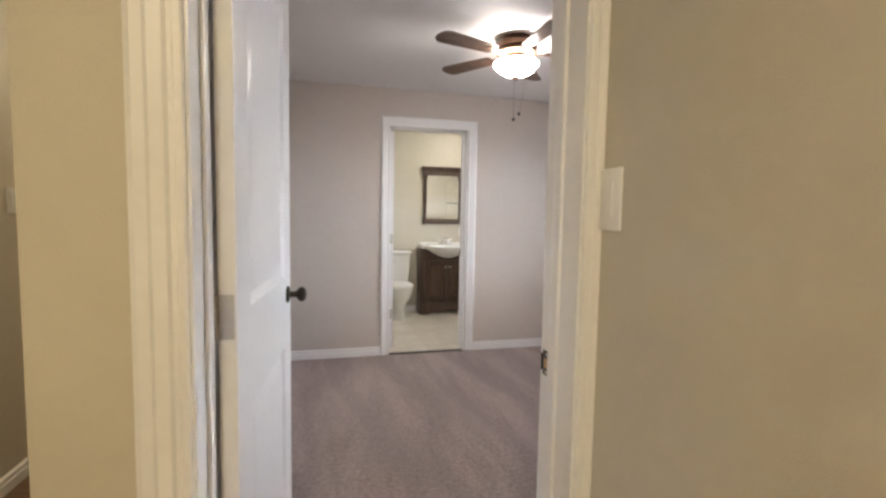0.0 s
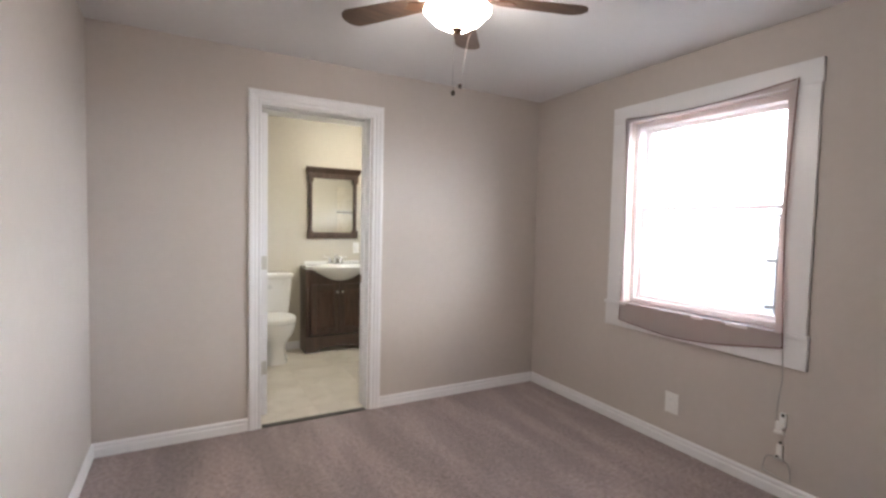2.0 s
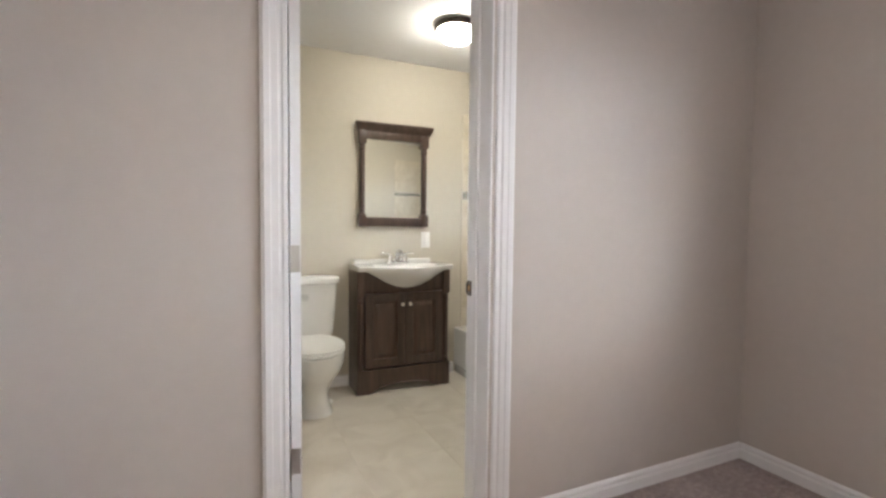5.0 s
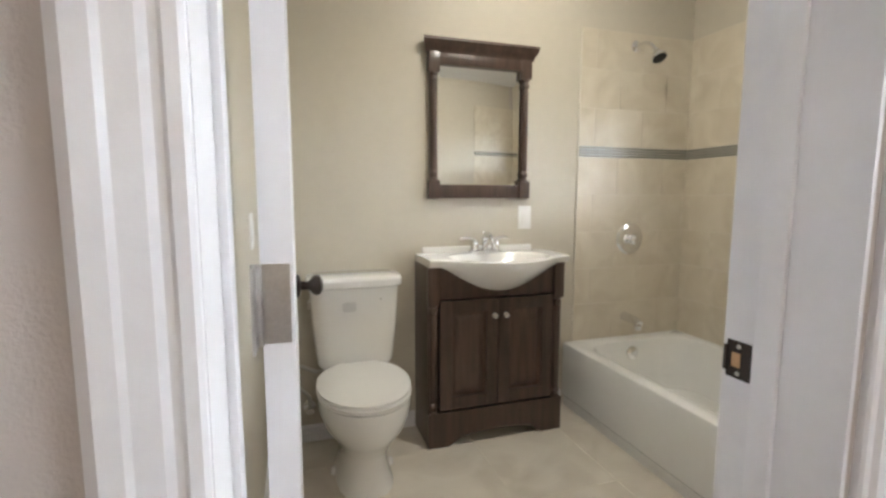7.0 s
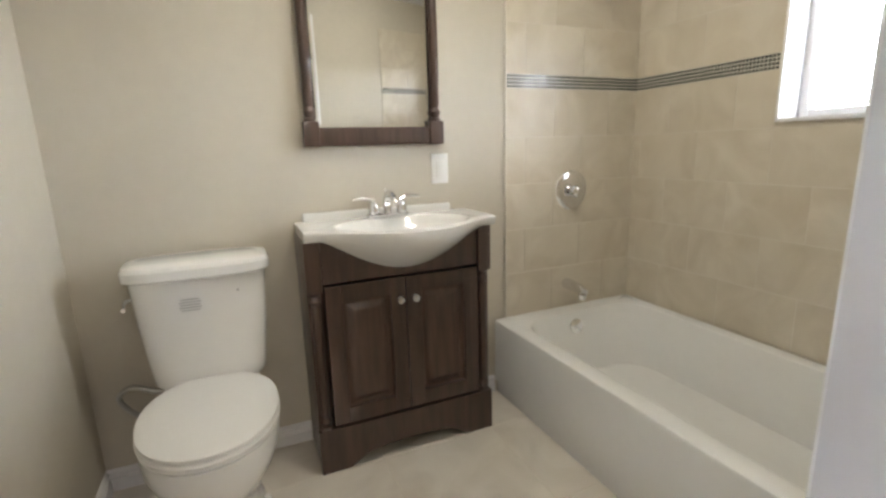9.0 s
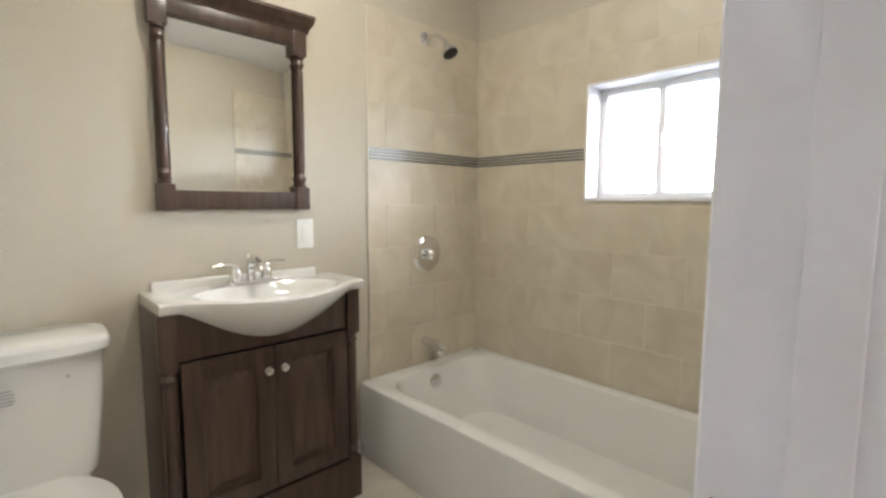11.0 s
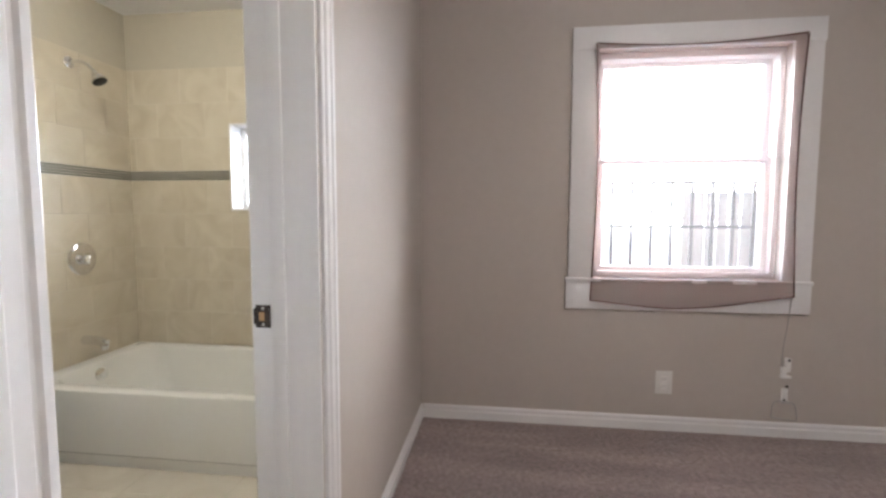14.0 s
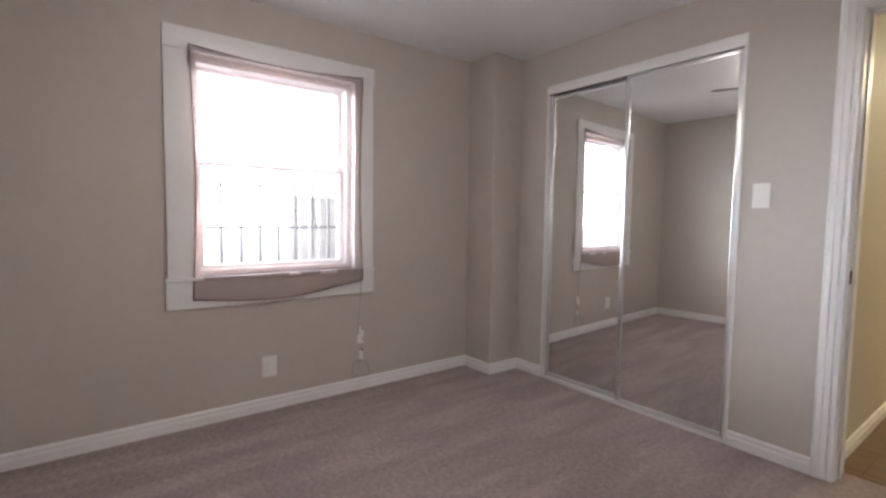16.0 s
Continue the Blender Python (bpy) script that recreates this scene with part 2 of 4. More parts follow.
def wall_sheet(u_cuts, z_cuts, holes, place, name, mat, label):
    """A wall with openings: cells between the cuts, but for the holes; place(u, d, z) puts a point, d 0 or 1 for its two faces."""
    bm = bmesh.new()
    solid_cell = {(i, k): (i, k) not in holes for i in range(len(u_cuts) - 1) for k in range(len(z_cuts) - 1)}
    cache = {}

    def v(i, d, k):
        if (i, d, k) not in cache:
            cache[i, d, k] = bm.verts.new(place(u_cuts[i], d, z_cuts[k]))
        return cache[i, d, k]
    for (i, k), full in solid_cell.items():
        if not full:
            continue
        for d in (0, 1):
            bm.faces.new((v(i, d, k), v(i + 1, d, k), v(i + 1, d, k + 1), v(i, d, k + 1)))
        for other, a, b in (((i - 1, k), (i, k), (i, k + 1)), ((i + 1, k), (i + 1, k), (i + 1, k + 1)), ((i, k - 1), (i, k), (i + 1, k)), ((i, k + 1), (i, k + 1), (i + 1, k + 1))):
            if not solid_cell.get(other, False):
                bm.faces.new((v(a[0], 0, a[1]), v(b[0], 0, b[1]), v(b[0], 1, b[1]), v(a[0], 1, a[1])))
    return solid(name, bm, mat, label, "wall", "structure")


# ---- the plan ----
H = 2.335                 # ceiling
WEST, SOUTH = -3.03, -3.105  # bedroom faces; its east face is x = 0, its north face y = 0
PART = 0.17               # partition to the bathroom
YB, XT, XL = 1.815, 0.06, -2.235  # bathroom faces: back, tiled side, left
DX0, DX1, DZ = -2.17, -1.464, 2.022   # bathroom doorway
EX0, EX1 = -2.955, -2.235   # entry doorway
HALL_Y = SOUTH - 0.15     # hall face of the entry wall
WY0, WY1, WZ0, WZ1 = -1.855, -0.935, 0.82, 2.0  # bedroom window opening
BY0, BY1, BZ0, BZ1 = 0.598, 1.158, 1.174, 1.685  # bathroom window opening
CX0, CX1, CZ = -1.792, -0.536, 2.062             # closet opening
HW0, HW1 = -4.1, -2.2     # hall faces
COL_Y = -2.825            # face of the corner column

wall_north = wall_sheet([WEST - 0.16, DX0, DX1, 0.0], [-0.05, -0.03, DZ, H + 0.1], {(1, 1)},
    lambda u, d, z: (u, d * PART, z), "wall_north", PAINT, "greige painted wall with a doorway to the bathroom")
wall_north.data.materials.append(BATH_PAINT)
for face in wall_north.data.polygons:
    if face.center.y > PART - 0.001:
        face.material_index = 1
wall_east = wall_sheet([SOUTH - 0.8, WY0, WY1, PART], [-0.4, WZ0, WZ1, H + 0.1], {(1, 1)},
    lambda u, d, z: (d * 0.24, u, z), "wall_east", PAINT, "greige painted outer wall with a window")
wall_south = wall_sheet([HW0, WEST - 0.16, EX0, EX1, CX0, CX1, 0.0], [-0.05, -0.03, CZ, CZ + 0.0001, H + 0.1],
    {(2, 1), (4, 1), (0, 1), (0, 2), (0, 3), (0, 0)},
    lambda u, d, z: (u, SOUTH - d * 0.15, z), "wall_south", PAINT, "greige painted wall with entry doorway and closet")
wall_south.data.materials.append(BATH_PAINT)
for face in wall_south.data.polygons:
    if face.center.y < HALL_Y + 0.001 and face.center.x < EX1:
        face.material_index = 1
solid("wall_west", boxed(WEST - 0.16, WEST, SOUTH, 0, -0.05, H + 0.1), PAINT, "greige painted side wall of the bedroom", "wall", "structure")
solid("wall_column", boxed(-0.28, 0, SOUTH, COL_Y, 0, H, bevel=0.004), PAINT, "boxed-out greige corner column", "column", "structure")
solid("wall_closet_back", boxed(CX0 - 0.2, 0, SOUTH - 0.8, SOUTH - 0.74, -0.05, H), PAINT, "plain wall at the back of the closet", "wall", "structure")
solid("wall_closet_side", boxed(CX0 - 0.2, CX0 - 0.12, SOUTH - 0.74, HALL_Y, -0.05, H), PAINT, "plain side wall of the closet", "wall", "structure")
wall_bath_east = wall_sheet([PART, BY0, BY1, YB + 0.12], [-0.4, BZ0, BZ1, H + 0.1], {(1, 1)},
    lambda u, d, z: (XT + 0.008 + d * 0.152, u, z), "wall_bath_east", BATH_PAINT, "cream painted outer wall of the bathroom")
solid("wall_bath_back", boxed(XL - 0.12, XT + 0.008, YB, YB + 0.12, -0.05, H + 0.1), BATH_PAINT, "cream painted back wall of the bathroom", "wall", "structure")
solid("wall_bath_west", boxed(XL - 0.12, XL, PART, YB, -0.05, H + 0.1), BATH_PAINT, "cream painted side wall of the bathroom", "wall", "structure")
solid("wall_hall_east", boxed(HW1, HW1 + 0.12, -6.2, HALL_Y, -0.05, H + 0.1), BATH_PAINT, "warm cream hall wall beside the door", "wall", "structure")
solid("wall_hall_west", boxed(HW0 - 0.12, HW0, -6.2, 0.9, -0.05, H + 0.1), BATH_PAINT, "warm cream hall wall", "wall", "structure")
solid("wall_hall_south", boxed(HW0, HW1, -6.32, -6.2, -0.05, H + 0.1), BATH_PAINT, "plain end wall of the hall", "wall", "structure")
solid("wall_hall_north", boxed(HW0, WEST - 0.16, 0.9, 1.02, -0.05, H + 0.1), BATH_PAINT, "plain far end wall of the hall", "wall", "structure")
solid("wall_hall_inner", boxed(WEST - 0.2, WEST - 0.16, 0.0, 0.9, -0.05, H + 0.1), BATH_PAINT, "plain hall wall beside the bedroom", "wall", "structure")
solid("floor", boxed(WEST, 0, SOUTH, 0.0, -0.05, 0.0), CARPET, "taupe plush carpet with vacuum strokes", "carpet", "structure")
solid("floor_doorway", boxed(EX0, EX1, HALL_Y, SOUTH, -0.05, -0.0005), CARPET, "taupe carpet in the entry doorway", "carpet", "structure")
solid("floor_closet", boxed(CX0 - 0.12, 0, SOUTH - 0.74, SOUTH, -0.05, -0.002), CARPET, "taupe carpet inside the closet", "carpet", "structure")
solid("ceiling", boxed(WEST, 0, SOUTH - 0.8, 0, H, H + 0.1), CEIL, "white painted bedroom ceiling", "ceiling", "structure")
solid("ceiling_bath", boxed(XL, XT + 0.008, PART, YB, H, H + 0.1), CEIL, "white painted bathroom ceiling", "ceiling", "structure")
solid("ceiling_hall", boxed(HW0, HW1, -6.2, HALL_Y, H, H + 0.1), CEIL, "white painted hall ceiling", "ceiling", "structure")
solid("ceiling_corridor", boxed(HW0, WEST - 0.16, HALL_Y, 0.9, H, H + 0.1), CEIL, "white painted corridor ceiling", "ceiling", "structure")
# unseen slab added over all rooms to keep sky and sun from leaking in
solid("roof", boxed(HW0 - 0.12, 0.24, -6.4, YB + 0.14, H + 0.101, H + 0.25), CONCRETE, "unseen flat slab that blocks outside light", "roof", "structure")


# ---- baseboards and casings ----
BASE = [(0, 0), (0.013, 0), (0.013, 0.044), (0.0075, 0.05), (0.0075, 0.06), (0.011, 0.065), (0.009, 0.071), (0.003, 0.077), (0, 0.078)]


def baseboard(a, b, inward, label="white moulded baseboard", mats=TRIM):
    """A skirting from a to b (x, y); inward is the way off the wall."""
    bm = bmesh.new()
    rings = [[(p[0] + inward[0] * t, p[1] + inward[1] * t, z) for t, z in BASE] for p in (a, b)]
    loft(rings, bm=bm)
    return solid("baseboard", bm, mats, label, "baseboard", "structure")


baseboard((WEST, 0), (DX0 - 0.074, 0), (0, -1))
baseboard((DX1 + 0.09, 0), (0, 0), (0, -1))
baseboard((0, -0.013), (0, COL_Y), (-1, 0))
baseboard((-0.013, COL_Y), (-0.28, COL_Y), (0, 1))
baseboard((-0.28, COL_Y + 0.013), (-0.28, SOUTH), (-1, 0))
baseboard((-0.293, SOUTH), (CX1 + 0.007, SOUTH), (0, 1))
baseboard((CX0 - 0.007, SOUTH), (EX1 + 0.085, SOUTH), (0, 1))
baseboard((WEST, SOUTH), (WEST, 0), (1, 0))
baseboard((XL, YB), (-1.553, YB), (0, -1))
baseboard((-0.882, YB), (-0.72, YB), (0, -1))
baseboard((XL, PART + 0.02), (XL, YB - 0.013), (1, 0))
baseboard((HW1, -6.2), (HW1, HALL_Y - 0.02), (-1, 0))
baseboard((HW0, -6.2), (HW0, 0.9), (1, 0))
baseboard((WEST - 0.16, HALL_Y), (EX0 - 0.09, HALL_Y), (0, -1))
baseboard((WEST - 0.16, HALL_Y), (WEST - 0.16, 0), (-1, 0))

CASE = [(0, 0), (0, 0.009), (0.004, 0.012), (0.014, 0.012), (0.018, 0.008), (0.024, 0.008), (0.03, 0.014), (0.05, 0.015), (0.055, 0.019), (0.072, 0.019), (0.078, 0.015), (0.083, 0.012), (0.083, 0)]


def casing(x0, x1, ztop, y, out, name="trim", wide=1.0, right=True):
    """Mitred moulding round a doorway; out is +1 or -1 along y."""
    bm = bmesh.new()
    stations = [[], [], [], []]
    for u, d in CASE:
        w = u * wide
        yy = y + out * d
        r = w if right else min(w, 0.0362)
        for ring, p in zip(stations, ((x0 - w, yy, 0.0), (x0 - w, yy, ztop + w), (x1 + r, yy, ztop + w), (x1 + r, yy, 0.0))):
            ring.append(p)
    loft(stations, bm=bm)
    return solid(name, bm, TRIM, "white stepped door casing", "door casing", "structure")


def jambs(x0, x1, y0, y1, ztop, stop_y, thick=0.005):
    """The lining of a doorway with its stop."""
    bm = bmesh.new()
    box(bm, x0 - 0.002, x0 + thick, y0, y1, 0, ztop)
    box(bm, x1 - thick, x1 + 0.002, y0, y1, 0, ztop)
    box(bm, x0 + thick, x1 - thick, y0, y1, ztop - thick, ztop + 0.002)
    box(bm, x0 + thick, x0 + thick + 0.008, stop_y, stop_y + 0.035, 0, ztop - thick, bevel=0.002)
    box(bm, x1 - thick - 0.008, x1 - thick, stop_y, stop_y + 0.035, 0, ztop - thick, bevel=0.002)
    box(bm, x0 + thick + 0.01, x1 - thick - 0.01, stop_y, stop_y + 0.035, ztop - thick - 0.01, ztop - thick, bevel=0.002)
    return solid("trim", bm, TRIM, "white door lining with a stop", "door lining", "structure")


casing(DX0 + 0.004, DX1 + 0.012, DZ + 0.003, 0, -1, wide=0.92)
casing(DX0 + 0.003, DX1, DZ, PART, 1, wide=0.75)
jambs(DX0, DX1, -0.001, PART + 0.001, DZ, 0.085)
casing(EX0, EX1, CZ, SOUTH, 1)
casing(EX0, EX1, CZ, HALL_Y, -1, right=False)
jambs(EX0, EX1, HALL_Y - 0.001, SOUTH + 0.001, CZ, SOUTH - 0.08)
solid("threshold", boxed(DX0 + 0.012, DX1 - 0.012, -0.012, 0.032, 0, 0.008, bevel=0.003), STRIP, "dark metal strip between carpet and tile", "threshold", "structure")


# ---- doors ----
def lathe_knob(parent, x, y, z, side, mat, label):
    """A door knob with its rose, out along x."""
    m = pose(x, y, z, 0, 90 * side, 0) @ Matrix.Scale(0.85, 4)
    bm = lathe([(0, 0), (0.033, 0), (0.033, 0.004), (0.027, 0.009), (0.013, 0.012), (0.012, 0.03), (0.016, 0.036), (0.026, 0.044), (0.03, 0.054), (0.027, 0.064), (0.016, 0.071), (0, 0.073)], 28, m=m)
    return part("door_knob", bm, mat, parent, label)


def panel_door(name, m, width, height, label, knob_label, hinge_z, knob_z):
    """A two-panel leaf from its hinge along local y, its shown face at local x = 0."""
    door = thing(name, m, label, "door", kind="structure")
    th = 0.035
    cuts_y = [0, 0.115, width - 0.115, width]
    cuts_z = [0.012, 0.24, 0.83, 1.05, height - 0.13, height]
    bm = bmesh.new()
    for face_x, sign in ((0.0, 1), (-th, -1)):
        for i in range(3):
            for k in range(5):
                quad = [(cuts_y[i], cuts_z[k]), (cuts_y[i + 1], cuts_z[k]), (cuts_y[i + 1], cuts_z[k + 1]), (cuts_y[i], cuts_z[k + 1])]
                if i == 1 and k in (1, 3):
                    rings = []
                    for inset, depth in ((0, 0), (0.01, 0.009), (0.022, 0.012), (0.045, 0.004), (0.056, 0.003)):
                        y0, y1, z0, z1 = quad[0][0] + inset, quad[1][0] - inset, quad[0][1] + inset, quad[2][1] - inset
                        rings.append([(face_x - sign * depth, y, z) for y, z in ((y0, z0), (y1, z0), (y1, z1), (y0, z1))])
                    loft(rings, close_bottom=False, bm=bm)
                else:
                    bm.faces.new([bm.verts.new((face_x, y, z)) for y, z in quad])
    ring = [(0, cuts_z[0]), (width, cuts_z[0]), (width, height), (0, height)]
    for (y0, z0), (y1, z1) in zip(ring, ring[1:] + ring[:1]):
        bm.faces.new([bm.verts.new(p) for p in ((0, y0, z0), (0, y1, z1), (-th, y1, z1), (-th, y0, z0))])
    bmesh.ops.remove_doubles(bm, verts=bm.verts, dist=0.0002)
    part("leaf", bm, DOOR, door)
    lathe_knob(door, 0.0, width - 0.065, knob_z, 1, BRONZE, knob_label)
    lathe_knob(door, -th, width - 0.065, knob_z, -1, BRONZE, knob_label)
    part("latch_plate", boxed(-0.029, -0.006, width - 0.001, width + 0.0015, knob_z - 0.03, knob_z + 0.03, bevel=0.0005), BRONZE, door)
    for z in hinge_z:
        bm = tube([(-th - 0.004, -0.005, z - 0.045), (-th - 0.004, -0.005, z + 0.045)], 0.006, 12)
        box(bm, -th, -0.004, -0.002, 0.0005, z - 0.045, z + 0.045)
        box(bm, -th - 0.0075, -th - 0.004, -0.042, -0.004, z - 0.045, z + 0.045, bevel=0.001)
        part("hinge", bm, STEEL, door, "satin nickel hinge")
    return door


panel_door("door_1", pose(EX0 + 0.047, SOUTH - 0.006, 0, 0, 0, -5), 0.68, 2.01, "open white two-panel entry door with dark knob", "dark bronze door knob", (0.28, 1.05, 1.78), 0.99)
panel_door("door_2", pose(DX0 + 0.066, PART + 0.006, 0, 0, 0, -0.3), 0.672, 2.005, "open white two-panel bathroom door with dark knob", "dark bronze door knob", (0.33, 1.03), 0.935)


RAW_WOOD = wood_material("bare_pine", (0.42, 0.24, 0.11), (0.58, 0.36, 0.19), 0.7)
solid("hinge_mortise", boxed(DX0 + 0.0045, DX0 + 0.006, PART - 0.04, PART - 0.002, 1.745, 1.835, bevel=0.0005), RAW_WOOD, "bare wood hinge recess in the bathroom door lining", "hinge recess", "structure")


def strike_plate(x, y, z, label, kind_mat):
    bm = boxed(x - 0.0015, x + 0.001, y - 0.02, y + 0.02, z - 0.029, z + 0.029, bevel=0.001)
    box(bm, x - 0.004, x + 0.001, y + 0.018, y + 0.024, z - 0.02, z + 0.02, bevel=0.001)
    ob = thing("strike_plate", pose(0, 0, 0), label, "strike plate")
    part("plate", bm, kind_mat, ob)
    part("latch_hole", boxed(x - 0.003, x - 0.0014, y - 0.004, y + 0.01, z - 0.011, z + 0.011, bevel=0.0004), RAW_WOOD, ob)
    for s in (-1, 1):
        part("screw", lathe([(0, 0.0018), (0.003, 0.0014), (0.004, 0)], 10, m=pose(x - 0.0014, y, z + s * 0.021, 0, -90, 0)), STEEL, ob)


strike_plate(DX1 - 0.005, 0.148, 0.903, "dark metal strike plate on the bathroom door lining", BRONZE)
strike_plate(EX1 - 0.005, SOUTH - 0.03, 0.92, "dark metal strike plate on the entry door lining", BRONZE)


# ---- bedroom window ----
def box_at(name, parent, mat, *dims, bevel=0.002, label=""):
    return part(name, boxed(*dims, bevel=bevel), mat, parent, label)


window_1 = thing("window_1", pose(0, 0, 0), "white double-hung window with flat board casing", "window", kind="structure")
box_at("casing_board", window_1, TRIM, -0.019, 0.0, WY1, -0.80, 0.82, WZ1)
box_at("casing_board", window_1, TRIM, -0.019, 0.0, -1.99, WY0, 0.82, WZ1)
box_at("head_board", window_1, TRIM, -0.021, 0.0, -1.996, -0.8, WZ1, 2.113)
box_at("sill", window_1, TRIM, -0.03, 0.06, -2.0, -0.785, 0.8, 0.82, bevel=0.004)
box_at("apron", window_1, TRIM, -0.018, 0.0, -1.998, -0.79, 0.652, 0.8)
for y0, y1, z0, z1 in ((WY0, WY0 + 0.025, 0.82, WZ1), (WY1 - 0.025, WY1, 0.82, WZ1), (WY0 + 0.025, WY1 - 0.025, WZ1 - 0.035, WZ1), (WY0 + 0.025, WY1 - 0.025, 0.82, 0.85)):
    box_at("window_frame", window_1, TRIM, 0.05, 0.2, y0, y1, z0, z1)
MID = 1.44
for z0, z1, x in ((0.85, MID + 0.012, 0.09), (MID - 0.012, WZ1 - 0.035, 0.13)):
    sash = box_at("sash", window_1, TRIM, x, x + 0.03, WY0 + 0.025, WY1 - 0.025, z0, z0 + 0.024)
    for d in ((WY0 + 0.025, WY1 - 0.025, z1 - 0.024, z1), (WY0 + 0.025, WY0 + 0.055, z0 + 0.024, z1 - 0.024), (WY1 - 0.055, WY1 - 0.025, z0 + 0.024, z1 - 0.024)):
        box_at("sash_bar", sash, TRIM, x, x + 0.03, *d)
    pane = part("pane", boxed(x + 0.013, x + 0.016, WY0 + 0.055, WY1 - 0.055, z0 + 0.024, z1 - 0.024), GLASS, sash)
    pane.visible_shadow = False


def sheer_cloth():
    """A loose cloth pinned by its upper corners over the window."""
    bm = bmesh.new()
    ny, nz = 60, 50
    y0, y1 = -1.905, -0.915
    grid, hem = [], {"top": [], "bottom": [], "a": [], "b": []}
    for k in range(nz + 1):
        s = k / nz
        row = []
        for i in range(ny + 1):
            u = i / ny
            y = y0 + (y1 - y0) * u
            y += (0.02 * math.sin(math.pi * s) * (1 if u < 0.5 else -1) * abs(2 * u - 1) ** 3)
            top = 2.035 - 0.028 * math.sin(math.pi * u) - 0.01 * u
            low = 0.745 - 0.045 * u - 0.05 * math.sin(math.pi * u) ** 1.2
            z = top + (low - top) * s
            x = -0.034 - 0.006 * math.sin(9 * u + 2 * s) * s - 0.004 * math.sin(23 * u) * s
            row.append((x, y, z))
        grid.append(row)
    vs = [[bm.verts.new(p) for p in row] for row in grid]
    for a, b in zip(vs, vs[1:]):
        for i in range(ny):
            bm.faces.new((a[i], a[i + 1], b[i + 1], b[i]))
    cloth = thing("window_cloth", pose(0, 0, 0), "sheer brown cloth pinned over the window", "curtain")
    part("sheer_panel", bm, CLOTH, cloth)
    for edge in (grid[0], grid[-1], [r[0] for r in grid], [r[-1] for r in grid]):
        part("hem", tube([Vector(p) + Vector((-0.001, 0, 0)) for p in edge], 0.0032, 6), HEM, cloth, "dark stitched hem")
    for y, z in ((-1.9, 2.03), (-0.92, 2.02)):
        part("pin", lathe([(0, 0.006), (0.004, 0.005), (0.005, 0.002), (0.002, 0), (0.001, -0.012)], 10, m=pose(-0.037, y, z, 0, -90, 0)), STEEL, cloth)


sheer_cloth()


# ---- closet with sliding mirror doors ----
closet = thing("closet_frame", pose(0, 0, 0), "white closet frame with aluminium door tracks", "closet frame", kind="structure")
box_at("side_jamb", closet, TRIM, CX0 - 0.006, CX0 + 0.012, SOUTH - 0.15, SOUTH + 0.006, 0, CZ)
box_at("side_jamb", closet, TRIM, CX1 - 0.012, CX1 + 0.006, SOUTH - 0.15, SOUTH + 0.006, 0, CZ)
box_at("head_fascia", closet, TRIM, CX0 - 0.006, CX1 + 0.006, SOUTH - 0.012, SOUTH + 0.008, CZ - 0.035, CZ + 0.025)
track = box_at("bottom_track", closet, TRIM, CX0 + 0.012, CX1 - 0.012, SOUTH - 0.085, SOUTH + 0.012, 0.0, 0.006, bevel=0.001)
for y in (SOUTH - 0.08, SOUTH - 0.045, SOUTH - 0.008, SOUTH + 0.008):
    box_at("track_rib", track, TRIM, CX0 + 0.012, CX1 - 0.012, y, y + 0.003, 0.006, 0.014, bevel=0.0005)


def mirror_door(x0, x1, y, label):
    door = thing("sliding_mirror_door", pose((x0 + x1) / 2, y, 0.012, 0, 0, 2.0), label, "mirror door", "closet sliding doors")
    w, h = (x1 - x0) / 2, CZ - 0.035 - 0.016
    part("mirror", boxed(-w + 0.012, w - 0.012, -0.003, 0.003, 0.02, h - 0.015), MIRROR, door, "clear mirror panel")
    part("stile", boxed(-w, -w + 0.024, -0.012, 0.012, 0, h, bevel=0.004), ALU, door)
    part("stile", boxed(w - 0.024, w, -0.012, 0.012, 0, h, bevel=0.004), ALU, door)
    part("rail", boxed(-w + 0.024, w - 0.024, -0.01, 0.01, 0, 0.026, bevel=0.003), ALU, door)
    part("rail", boxed(-w + 0.024, w - 0.024, -0.01, 0.01, h - 0.02, h, bevel=0.003), ALU, door)


mirror_door(CX0 + 0.014, -1.145, SOUTH - 0.016, "mirrored sliding closet door on the front track")
mirror_door(-1.18, CX1 - 0.014, SOUTH - 0.045, "mirrored sliding closet door on the rear track")


# ---- wall plates and cord ----
def wall_plate(m, label, kind="switch", w=0.07, h=0.115, gangs=1):
    """A plate in the local xz plane, facing local -y."""
    ob = thing("light_switch" if kind == "switch" else "wall_outlet", m, label, "switch" if kind == "switch" else "outlet")
    part("plate", boxed(-w / 2, w / 2, -0.006, 0, -h / 2, h / 2, bevel=0.003), PLASTIC, ob)
    if kind == "switch":
        for g in range(gangs):
            cx = (g - (gangs - 1) / 2) * 0.046
            part("rocker", boxed(cx - 0.0165, cx + 0.0165, -0.0095, -0.005, -0.033, 0.033, bevel=0.002), PLASTIC, ob)
    else:
        for s in (-1, 1):
            face = part("socket", boxed(-0.017, 0.017, -0.008, -0.005, s * 0.02 - 0.014, s * 0.02 + 0.014, bevel=0.004), PLASTIC, ob)
            for dx in (-0.006, 0.006):
                part("slot", boxed(dx - 0.001, dx + 0.001, -0.0085, -0.0078, s * 0.02 - 0.004, s * 0.02 + 0.005), GREY_PRINT, face)
    for s in (-1, 1):
        part("screw", lathe([(0, 0.0075), (0.002, 0.007), (0.003, 0.006)], 10, m=pose(0, 0, s * h * 0.42, 90, 0, 0)), PLASTIC, ob)
    return ob


